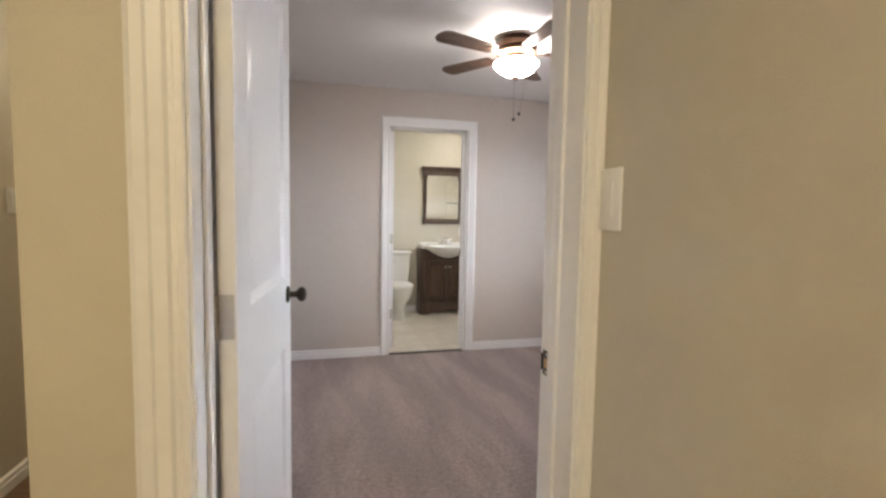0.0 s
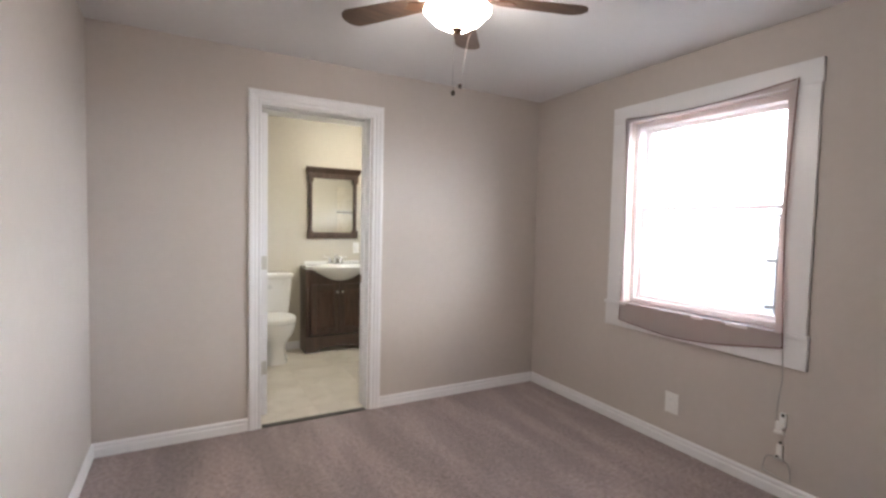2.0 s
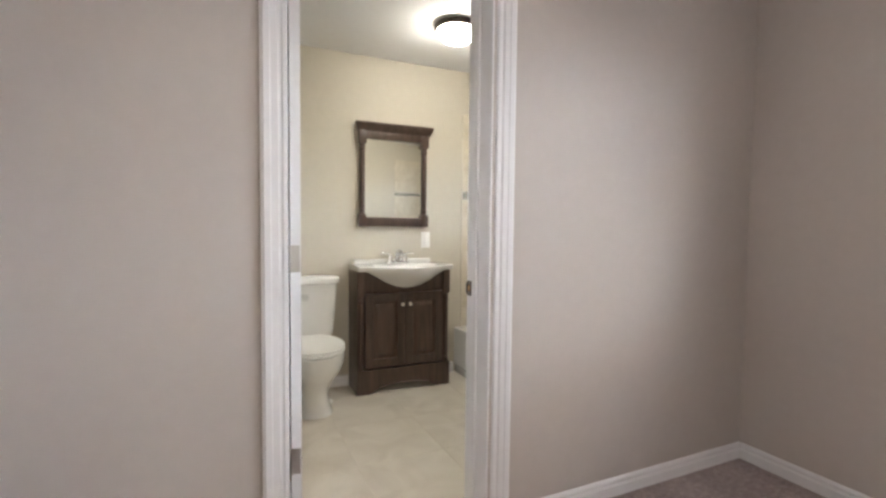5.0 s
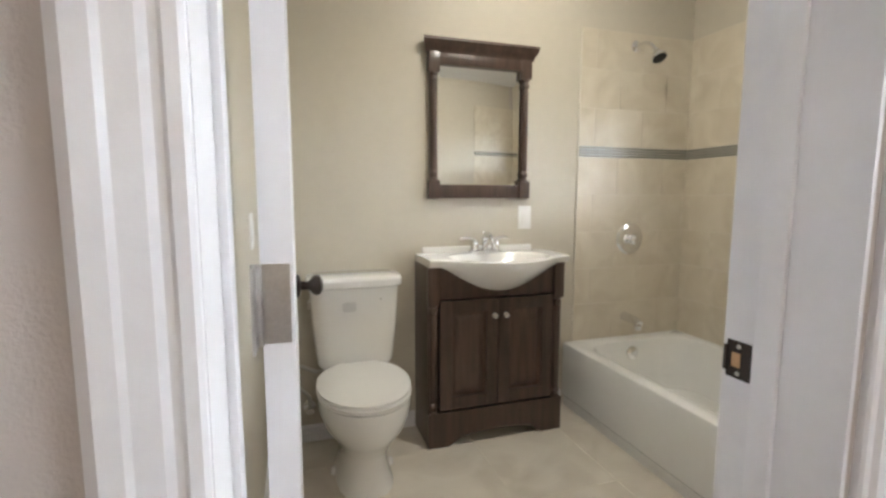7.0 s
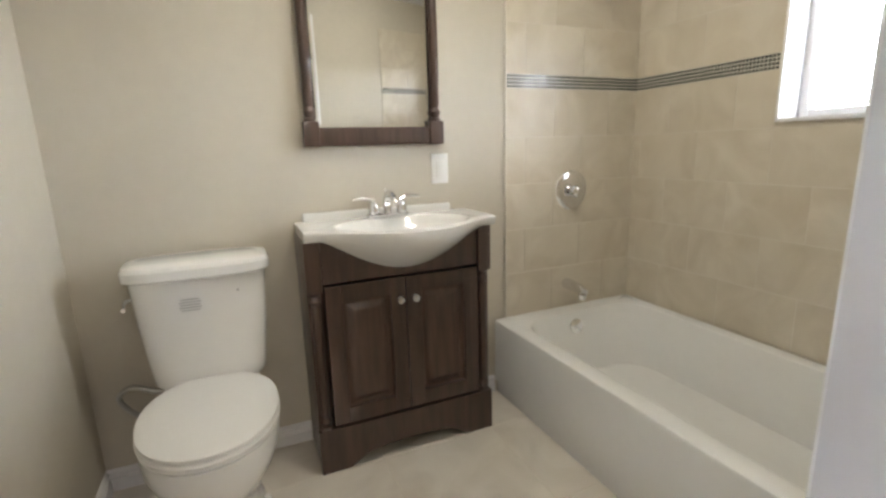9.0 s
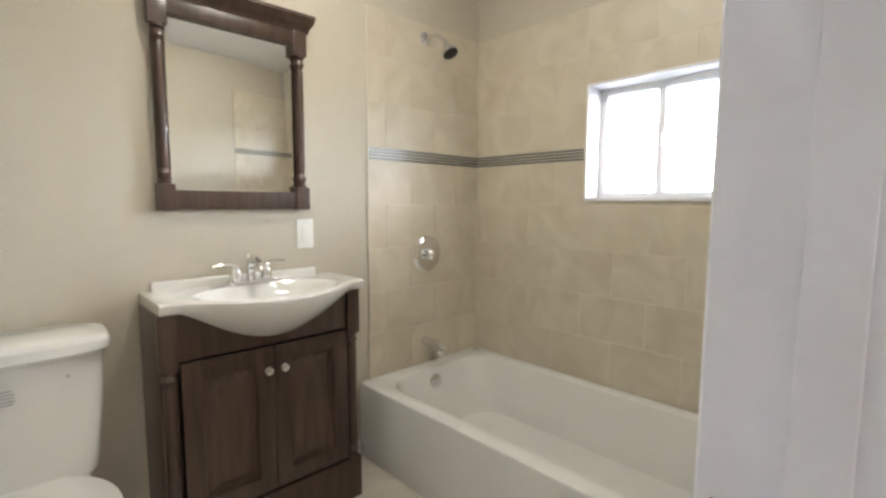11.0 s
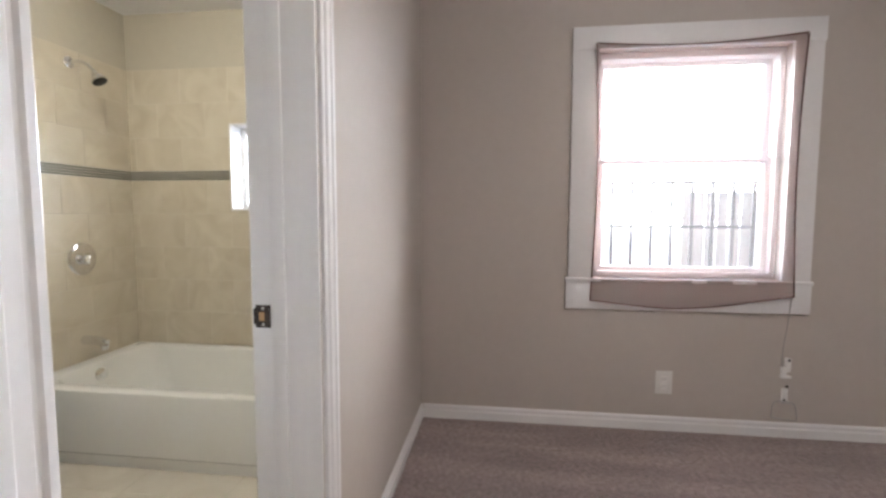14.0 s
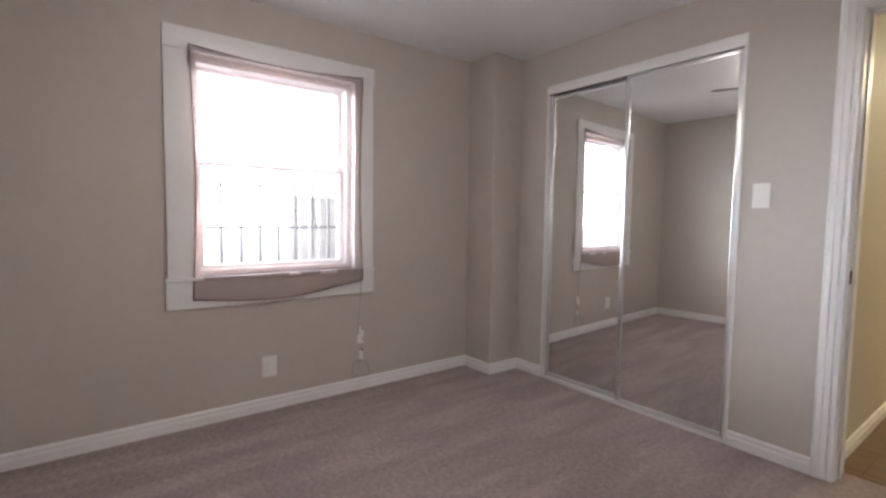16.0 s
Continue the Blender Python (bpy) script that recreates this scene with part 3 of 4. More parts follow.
wall_plate(pose(0, -1.312, 0.263, 0, 0, -90), "white duplex outlet low on the window wall", "outlet", 0.085, 0.125)
wall_plate(pose(-0.964, YB, 1.038), "white rocker switch between vanity mirror and tub", "switch", 0.072, 0.118)
wall_plate(pose(-1.89, SOUTH, 1.285, 0, 0, 180), "white rocker switch beside the mirrored closet", "switch", 0.076, 0.12)
wall_plate(pose(HW1, -3.295, 1.295, 0, 0, -90), "white switch plate on the hall wall", "switch", 0.078, 0.12)
wall_plate(pose(HW0, -1.56, 1.29, 0, 0, 90), "white switch plate on the far hall wall", "switch")
wall_plate(pose(XL, 1.25, 1.035, 0, 0, 90), "white switch plate beside the bathroom door", "switch")

cable = thing("hanging_cord", pose(0, 0, 0), "thin grey cord, white bracket and wire stirrup below the window", "cord")
part("cord", tube(smooth_line([(-0.03, -1.9, 0.74), (-0.012, -1.9, 0.6), (-0.009, -1.886, 0.47), (-0.012, -1.884, 0.385), (-0.014, -1.892, 0.345)]), 0.0022, 8), CORD, cable)
for y, z, h in ((-1.912, 0.385, 0.036), (-1.895, 0.345, 0.03), (-1.905, 0.225, 0.035)):
    part("bracket", boxed(-0.018, 0, y - 0.013, y + 0.013, z - h, z + h, bevel=0.004), PLASTIC, cable, "small white plastic bracket")
part("bracket_arm", boxed(-0.026, -0.006, -1.925, -1.88, 0.318, 0.33, bevel=0.003), PLASTIC, cable)
for y, z in ((-1.914, 0.412), (-1.91, 0.275), (-1.9, 0.2)):
    part("screw", lathe([(0, 0.006), (0.006, 0.004), (0.008, 0)], 12, m=pose(-0.018, y, z, 0, -90, 0)), BRONZE, cable, "dark screw head")
part("clip", boxed(-0.024, -0.004, -1.925, -1.885, 0.185, 0.2, bevel=0.003), GREY_PRINT, cable)
stirrup = [(-0.016, -1.9, 0.195), (-0.016, -1.852, 0.186), (-0.022, -1.84, 0.125), (-0.022, -1.85, 0.108), (-0.022, -1.95, 0.098), (-0.022, -1.962, 0.112), (-0.018, -1.948, 0.182), (-0.016, -1.905, 0.193)]
part("wire_stirrup", tube(smooth_line(stirrup, 4), 0.0028, 8), CORD, cable, "bent grey wire")


# ---- ceiling fan ----
def ceiling_fan(x, y):
    fan = thing("ceiling_fan", pose(x, y, H) @ Matrix.Diagonal((1.07, 1.07, 0.84, 1)), "brown five-blade hugger ceiling fan with lit glass bowl", "ceiling fan")
    part("motor", lathe([(0, 0), (0.085, 0), (0.088, -0.02), (0.1, -0.03), (0.118, -0.045), (0.12, -0.075), (0.112, -0.085), (0.118, -0.092), (0.116, -0.112), (0.1, -0.125), (0.06, -0.132), (0, -0.132)], 40), FAN_METAL, fan)
    part("light_neck", lathe([(0, -0.131), (0.045, -0.131), (0.05, -0.14), (0.042, -0.15), (0.07, -0.158), (0.075, -0.168), (0.05, -0.172), (0, -0.172)], 32), FAN_METAL, fan)
    part("glass_bowl", lathe([(0.055, -0.163), (0.1, -0.166), (0.124, -0.176), (0.127, -0.19), (0.118, -0.2), (0.108, -0.212), (0.09, -0.236), (0.06, -0.258), (0.02, -0.268), (0, -0.269)], 40), GLOW_FAN, fan, "lit frosted glass bowl")
    part("finial", lathe([(0, -0.268), (0.022, -0.27), (0.024, -0.276), (0.012, -0.284), (0.014, -0.29), (0.005, -0.298), (0, -0.299)], 20), FAN_METAL, fan)
    for k in range(5):
        a = radians(54 + 72 * k)
        m = Matrix.Rotation(a, 4, "Z") @ Matrix.Translation((0, 0, -0.118)) @ Matrix.Rotation(radians(11), 4, "X")
        outline = [(0.16, -0.038), (0.175, -0.047)] + [(0.175 + 0.3 * s / 8, -0.047 - 0.014 * s / 8) for s in range(1, 9)]
        outline += [(0.475 + 0.055 * math.sin(radians(q)), -0.061 * math.cos(radians(q))) for q in range(15, 180, 15)]
        outline += [(0.175 + 0.3 * s / 8, 0.047 + 0.014 * s / 8) for s in range(8, 0, -1)] + [(0.175, 0.047), (0.16, 0.038)]
        bm = loft([[m @ Vector((px, py, z)) for px, py in outline] for z in (-0.003, 0.003)])
        blade = part("blade", bm, FAN_WOOD, fan)
        arm = loft([[m @ Vector((px, py, z)) for px, py in ((0.1, -0.02), (0.15, -0.016), (0.2, -0.03), (0.235, 0), (0.2, 0.03), (0.15, 0.016), (0.1, 0.02))] for z in (-0.008, -0.0035)])
        part("blade_arm", arm, FAN_METAL, blade)
    for dx, dy, low in ((0.045, 0.045, 1.822), (0.005, 0.03, 1.774)):
        bm = tube([(dx * 3, dy * 2, -0.16), (dx * 2, dy * 1.5, -0.27), (dx, dy, low - H)], 0.0007, 6)
        chain = part("pull_chain", bm, BRONZE, fan, "thin metal pull chain")
        part("fob", lathe([(0, 0.006), (0.006, 0.004), (0.009, -0.006), (0.007, -0.018), (0, -0.021)], 14, m=pose(dx, dy, low - H)), FAN_WOOD if dx < 0 else BRONZE, chain, "small round pull fob")


GLOW_FAN = glowing("lit_fan_glass", (1.0, 0.93, 0.865), GLOBE_FAN)
GLOW_BATH = glowing("lit_bath_glass", (1.0, 0.955, 0.83), GLOBE_BATH)
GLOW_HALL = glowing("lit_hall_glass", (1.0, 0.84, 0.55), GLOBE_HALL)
# glow of the corridor fill lamp, which is added
CORRIDOR_FILL = glowing("corridor_fill_glass", (1.0, 0.84, 0.55), 14.0)
ceiling_fan(-1.595, -1.375)


def flush_light(x, y, glow, label):
    lamp = thing("ceiling_light", pose(x, y, H), label, "ceiling light")
    part("pan", lathe([(0, 0), (0.125, 0), (0.135, -0.008), (0.135, -0.022), (0.122, -0.034), (0.112, -0.036), (0, -0.036)], 40), BRONZE, lamp, "dark bronze rim")
    part("glass_dome", lathe([(0.114, -0.034), (0.112, -0.048), (0.1, -0.07), (0.078, -0.09), (0.045, -0.104), (0, -0.108)], 40), glow, lamp, "lit frosted glass dome")
    part("finial", lathe([(0, -0.106), (0.01, -0.108), (0.012, -0.114), (0.005, -0.122), (0, -0.124)], 16), STEEL, lamp)


flush_light(-1.08, 1.08, GLOW_BATH, "flush bathroom ceiling light with lit glass dome")
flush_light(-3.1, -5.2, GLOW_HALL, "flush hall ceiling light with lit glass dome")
# added fill lamp, out of view, to brighten the corridor wall
flush_light(-3.65, -0.4, CORRIDOR_FILL, "unseen fill light added on the corridor ceiling")


# ---- bathroom: vanity ----
VX0, VX1, VF = -1.55, -0.876, 1.565
VC = (VX0 + VX1) / 2


def vanity_cabinet():
    van = thing("vanity_cabinet", pose(VC, YB - 0.004, 0), "dark espresso wood vanity with two raised-panel doors", "vanity")
    w, d = (VX1 - VX0) / 2, YB - 0.004 - VF
    bm = bmesh.new()
    box(bm, -w, -w + 0.016, -d + 0.02, 0, 0.0, 0.835, bevel=0.001)
    box(bm, w - 0.016, w, -d + 0.02, 0, 0.0, 0.835, bevel=0.001)
    box(bm, -w + 0.016, w - 0.016, -0.01, 0, 0.1, 0.835)
    box(bm, -w + 0.016, w - 0.016, -d + 0.03, -0.01, 0.11, 0.125)
    part("body", bm, VANITY, van)
    # bottom plinth with an arched cut-out
    top = 0.165
    shape = [(-w - 0.004, 0.0), (-w - 0.004, top), (w + 0.004, top), (w + 0.004, 0.0), (w - 0.1, 0.0)]
    shape += [(0.2 * math.cos(radians(a)) * 1.0, 0.01 + 0.045 * math.sin(radians(a)) ** 0.7) for a in range(8, 173, 12)]
    shape += [(-w + 0.1, 0.0)]
    part("plinth", loft([[(x, -d + 0.0, z) for x, z in shape], [(x, -d + 0.022, z) for x, z in shape]]), VANITY, van)
    part("apron_panel", boxed(-w + 0.052, w - 0.052, -d + 0.008, -d + 0.024, 0.69, 0.835, bevel=0.002), VANITY, van)
    for s in (-1, 1):
        cx = s * (w - 0.024)
        part("corner_block", boxed(cx - 0.026, cx + 0.026, -d - 0.002, -d + 0.03, 0.665, 0.835, bevel=0.003), VANITY, van)
        prof = [(0, 0.165), (0.021, 0.165), (0.022, 0.172), (0.015, 0.178), (0.019, 0.186), (0.022, 0.196), (0.017, 0.206), (0.013, 0.213), (0.016, 0.222), (0.017, 0.42), (0.016, 0.612), (0.013, 0.62), (0.017, 0.628), (0.022, 0.638), (0.019, 0.648), (0.015, 0.655), (0.021, 0.66), (0.021, 0.666), (0, 0.666)]
        part("turned_post", lathe(prof, 24, m=pose(cx, -d + 0.018, 0)), VANITY, van)
        part("post_backing", boxed(cx - 0.024, cx + 0.024, -d + 0.022, -d + 0.03, 0.165, 0.666), VANITY, van)
        x0, x1 = (0.002, w - 0.054) if s > 0 else (-w + 0.054, -0.002)
        z0, z1, f = 0.175, 0.682, -d + 0.002
        bm = bmesh.new()
        box(bm, x0, x0 + 0.055, f, f + 0.02, z0, z1, bevel=0.002)
        box(bm, x1 - 0.055, x1, f, f + 0.02, z0, z1, bevel=0.002)
        box(bm, x0 + 0.055, x1 - 0.055, f, f + 0.02, z0, z0 + 0.058, bevel=0.002)
        box(bm, x0 + 0.055, x1 - 0.055, f, f + 0.02, z1 - 0.058, z1, bevel=0.002)
        door = part("cabinet_door", bm, VANITY, van)
        rings = []
        for inset, depth in ((0.046, 0.0), (0.05, 0.004), (0.056, 0.012), (0.062, 0.018), (0.072, 0.019), (0.094, 0.006), (0.1, 0.004)):
            rings.append([(x0 + inset, f + depth, z0 + inset), (x1 - inset, f + depth, z0 + inset), (x1 - inset, f + depth, z1 - inset), (x0 + inset, f + depth, z1 - inset)])
        part("raised_panel", loft(rings, close_bottom=False), VANITY_PANEL, door, "worn raised panel")
        kx = x0 + 0.026 if s > 0 else x1 - 0.026
        part("knob", lathe([(0, 0), (0.008, 0), (0.006, 0.008), (0.006, 0.012), (0.013, 0.017), (0.0155, 0.023), (0.012, 0.029), (0, 0.031)], 20, m=pose(kx, f, 0.605, 90, 0, 0)), CHROME, door, "small chrome knob")


vanity_cabinet()


def sink_top():
    """A ceramic top whose bowl bellies out over the cabinet front."""
    top = thing("sink_basin", pose(VC + 0.012, YB - 0.003, 0.836), "glossy white ceramic basin with a bowed front", "sink")
    w, n = 0.345, 64
    zt = 0.034

    def front(x):
        u = x / w
        return -0.262 - 0.15 * max(0, 1 - (u / 0.9) ** 2) ** 1.4 + 0.02 * max(0, abs(u) - 0.9)
    xs = [-w + 2 * w * i / n for i in range(n + 1)]
    bm = bmesh.new()
    rows = []
    depth_steps = 34
    bowl_x, bowl_y0, bowl_y1 = 0.235, -0.075, 0.042

    def surface(x, t):
        f = front(x)
        y = f * t
        cy = (bowl_y0 + front(0) + bowl_y1) / 2
        ry = (bowl_y0 - (front(0) + bowl_y1)) / 2
        r = math.sqrt((x / bowl_x) ** 2 + ((y - cy) / ry) ** 2)
        z = zt
        if r < 1:
            z -= 0.085 * min(1, (1 - r ** 3)) ** 0.8
        elif r < 1.12:
            z += 0.002 * math.sin((r - 1) / 0.12 * math.pi)
        return Vector((x, y, z - 0.004 * max(0, t - 0.9) * 10))
    for j in range(depth_steps + 1):
        rows.append([bm.verts.new(surface(x, j / depth_steps)) for x in xs])

    def under(x, t):
        u = x / w
        belly = 0.118 * max(0, 1 - (u / 0.86) ** 2) ** 1.35
        f = front(x)
        # the underside draws back towards the cabinet as it goes down
        y = f + t * (max(0, -f - 0.255)) * (0.15 + 0.85 * t)
        return Vector((x, y + (0.006 * t), zt - 0.008 - t * (0.026 + belly)))
    skirt = [[bm.verts.new(under(x, j / 8)) for x in xs] for j in range(9)]
    for a, b in zip(rows + skirt, (rows + skirt)[1:]):
        for i in range(n):
            bm.faces.new((a[i], a[i + 1], b[i + 1], b[i]))
    back = [bm.verts.new((x, 0, 0.0)) for x in xs]
    last = skirt[-1]
    for i in range(n):
        bm.faces.new((last[i], last[i + 1], back[i + 1], back[i]))
        bm.faces.new((back[i], back[i + 1], rows[0][i + 1], rows[0][i]))
    for e in (0, n):
        bm.faces.new([r[e] for r in rows] + [r[e] for r in skirt] + [back[e]])
    part("basin", bm, CERAMIC, top)
    part("backsplash", boxed(-w + 0.03, w - 0.075, -0.022, 0.0, zt - 0.004, zt + 0.032, bevel=0.008, segments=3), CERAMIC, top)
    part("drain", lathe([(0, 0.002), (0.016, 0.002), (0.02, 0.0), (0.02, -0.01)], 20, m=pose(0, -0.215, zt - 0.084)), CHROME, top, "chrome drain ring")


sink_top()


def faucet():
    tap = thing("faucet", pose(VC + 0.005, YB - 0.06, 0.87), "two-handle chrome centerset faucet", "faucet")
    part("base", loft([oval(0, 0, 0.085, 0.026, z, 32, power=3) for z in (0, 0.012)] + [oval(0, 0, 0.078, 0.02, 0.017, 32, power=3)]), CHROME, tap)
    part("spout", tube(smooth_line([(0, 0.002, 0.012), (0, 0.0, 0.06), (0, -0.02, 0.09), (0, -0.06, 0.088), (0, -0.095, 0.065), (0, -0.1, 0.055)]), lambda t: 0.016 - 0.005 * t, 16), CHROME, tap)
    for s in (-1, 1):
        h = part("handle_stem", lathe([(0, 0.012), (0.02, 0.012), (0.021, 0.03), (0.017, 0.052), (0.013, 0.062), (0, 0.065)], 24, m=pose(s * 0.055, 0, 0)), CHROME, tap)
        part("lever", tube(smooth_line([(s * 0.05, 0, 0.062), (s * 0.075, 0.002, 0.072), (s * 0.105, 0.004, 0.074), (s * 0.13, 0.004, 0.07)]), lambda t: 0.008 - 0.003 * t, 12), CHROME, h)
    part("lift_rod", tube([(0, 0.016, 0.015), (0, 0.018, 0.095)], 0.0025, 8), CHROME, tap)
    part("rod_knob", lathe([(0, 0.108), (0.005, 0.105), (0.006, 0.098), (0.003, 0.094), (0, 0.093)], 12, m=pose(0, 0.018, 0)), CHROME, tap)


faucet()


def vanity_mirror():
    x0, x1, z0, z1 = -1.487, -0.96, 1.137, 1.868
    w, h = (x1 - x0) / 2, z1 - z0
    mir = thing("wall_mirror", pose((x0 + x1) / 2, YB, z0), "dark wood framed mirror with turned side columns", "mirror")
    part("backing", boxed(-w + 0.01, w - 0.01, -0.012, -0.002, 0.01, h - 0.03), VANITY, mir)
    rings = []
    for inset, y in ((0.046, -0.0135), (0.049, -0.0135), (0.058, -0.0155)):
        rings.append([(-w + inset, y, 0.062 + inset - 0.046), (w - inset, y, 0.062 + inset - 0.046), (w - inset, y, h - 0.105 - inset + 0.046), (-w + inset, y, h - 0.105 - inset + 0.046)])
    part("glass", loft(rings), MIRROR, mir, "bevelled mirror glass")
    part("bottom_rail", boxed(-w, w, -0.032, -0.012, 0, 0.064, bevel=0.003), VANITY, mir)
    part("top_rail", boxed(-w, w, -0.032, -0.012, h - 0.11, h - 0.05, bevel=0.003), VANITY, mir)
    prof = [(0, h - 0.062), (0.02, h - 0.062), (0.024, h - 0.05), (0.03, h - 0.042), (0.044, h - 0.03), (0.05, h - 0.014), (0.052, h - 0.012), (0.052, h), (0, h)]
    rings = [[(s * (w + 0.004 + d * 0.5), -0.012 - d, z) for d, z in prof] for s in (-1, 1)]
    part("cornice", loft(rings), VANITY, mir, "stepped crown moulding")
    for s in (-1, 1):
        cx = s * (w - 0.026)
        part("base_block", boxed(cx - 0.028, cx + 0.028, -0.042, -0.012, -0.002, 0.085, bevel=0.004), VANITY, mir)
        part("cap_block", boxed(cx - 0.028, cx + 0.028, -0.042, -0.012, h - 0.15, h - 0.06, bevel=0.004), VANITY, mir)
        z, q = 0.085, h - 0.15
        prof = [(0, z), (0.02, z), (0.021, z + 0.008), (0.014, z + 0.013), (0.019, z + 0.024), (0.021, z + 0.034), (0.016, z + 0.044), (0.013, z + 0.05), (0.0165, z + 0.06), (0.018, (z + q) / 2), (0.0165, q - 0.06), (0.013, q - 0.05), (0.016, q - 0.044), (0.021, q - 0.034), (0.019, q - 0.024), (0.014, q - 0.013), (0.021, q - 0.008), (0.02, q), (0, q)]
        part("turned_column", lathe(prof, 24, m=pose(cx, -0.024, 0)), VANITY, mir)


vanity_mirror()


# ---- toilet ----
def toilet(cx):
    wc = thing("toilet", pose(cx, YB, 0), "white two-piece toilet with the lid down", "toilet")
    tank = []
    for z, rx, ry in ((0.40, 0.15, 0.07), (0.42, 0.165, 0.08), (0.47, 0.17, 0.084), (0.6, 0.183, 0.09), (0.76, 0.193, 0.095)):
        tank.append(oval(0, -0.02 - 0.095, rx, ry, z, 44, power=4.5))
    part("tank", loft(tank), CERAMIC, wc)
    lid = [oval(0, -0.117, rx, ry, z, 44, front=f, power=4.5) for z, rx, ry, f in ((0.757, 0.2, 0.1, 0.05), (0.763, 0.207, 0.105, 0.06), (0.79, 0.208, 0.106, 0.06), (0.802, 0.202, 0.1, 0.05), (0.807, 0.18, 0.085, 0.03))]
    part("tank_lid", loft(lid), CERAMIC, wc)
    by = -0.388
    bowl = []
    for z, y, rx, ry, f, p in ((0.0, -0.31, 0.115, 0.2, 0.05, 2.8), (0.012, -0.31, 0.112, 0.197, 0.05, 2.8), (0.05, -0.31, 0.1, 0.185, 0.05, 2.6), (0.12, -0.315, 0.093, 0.175, 0.06, 2.5), (0.17, -0.33, 0.098, 0.18, 0.1, 2.4), (0.22, -0.35, 0.125, 0.19, 0.15, 2.2), (0.28, by + 0.01, 0.16, 0.215, 0.15, 2.1), (0.33, by, 0.176, 0.22, 0.14, 2.1), (0.37, by, 0.18, 0.223, 0.13, 2.1), (0.385, by, 0.178, 0.221, 0.13, 2.1)):
        bowl.append(oval(0, y, rx, ry, z, 48, front=f, power=p))
    part("bowl", loft(bowl), CERAMIC, wc)
    part("bowl_shelf", loft([oval(0, -0.14, rx, ry, z, 40, power=4) for z, rx, ry in ((0.3, 0.1, 0.1), (0.36, 0.13, 0.115), (0.402, 0.14, 0.12))]), CERAMIC, wc)
    part("seat", loft([oval(0, by + 0.005, rx, ry, z, 48, front=0.12, power=2.15) for z, rx, ry in ((0.386, 0.176, 0.215), (0.39, 0.183, 0.223), (0.402, 0.184, 0.224), (0.406, 0.178, 0.218))]), PLASTIC, wc, "white plastic seat")
    part("seat_lid", loft([oval(0, by + 0.007, rx, ry, z, 48, front=0.115, power=2.15) for z, rx, ry in ((0.408, 0.178, 0.215), (0.411, 0.183, 0.221), (0.42, 0.182, 0.22), (0.428, 0.165, 0.2), (0.432, 0.12, 0.15))]), PLASTIC, wc, "closed white plastic lid")
    for s in (-1, 1):
        part("seat_hinge", boxed(s * 0.075 - 0.02, s * 0.075 + 0.02, -0.2, -0.165, 0.402, 0.43, bevel=0.006), PLASTIC, wc)
        part("bolt_cap", lathe([(0, 0.03), (0.008, 0.028), (0.013, 0.018), (0.015, 0)], 16, m=pose(s * 0.118, -0.3, 0.0)), CERAMIC, wc)
    part("flush_lever", tube(smooth_line([(-0.19, -0.15, 0.7), (-0.2, -0.165, 0.702), (-0.202, -0.2, 0.698), (-0.196, -0.235, 0.694)]), 0.006, 10), CHROME, wc, "chrome flush lever")
    for k, wide in enumerate((0.05, 0.06, 0.055, 0.06, 0.05)):
        part("label_line", boxed(-0.03 - wide / 2, -0.03 + wide / 2, -0.2112, -0.2098, 0.693 - k * 0.0085, 0.6965 - k * 0.0085), GREY_PRINT, wc, "faint printed label")
    part("tank_mark", lathe([(0, 0.001), (0.004, 0.001), (0.0045, 0)], 12, m=pose(0.105, -0.2095, 0.705, 90, 0, 0)), GREY_PRINT, wc)


TX = -1.858
toilet(TX)
line = thing("water_supply", pose(TX - 0.2, YB, 0), "braided toilet supply hose with chrome stop valve", "supply hose")
part("escutcheon", lathe([(0, 0.006), (0.018, 0.005), (0.028, 0)], 20, m=pose(0, -0.001, 0.17, 90, 0, 0)), CHROME, line)
part("stop_valve", tube([(0, -0.002, 0.17), (0, -0.05, 0.17)], 0.009, 12), CHROME, line)
part("valve_handle", loft([oval(0, 0, 0.018, 0.011, z, 20) for z in (0, 0.014)]), CHROME, line).matrix_basis = pose(0, -0.05, 0.17, 90, 0, 0)
part("hose", tube(smooth_line([(0, -0.04, 0.175), (-0.005, -0.05, 0.24), (-0.06, -0.06, 0.3), (-0.085, -0.07, 0.36), (-0.04, -0.085, 0.395), (0.03, -0.1, 0.37), (0.075, -0.115, 0.385), (0.085, -0.115, 0.41)]), 0.0085, 10), HOSE, line)


# ---- bathtub ----
TF, TZ = -0.72, 0.354      # apron face and rim height
TY0, TY1 = PART + 0.014, YB - 0.012


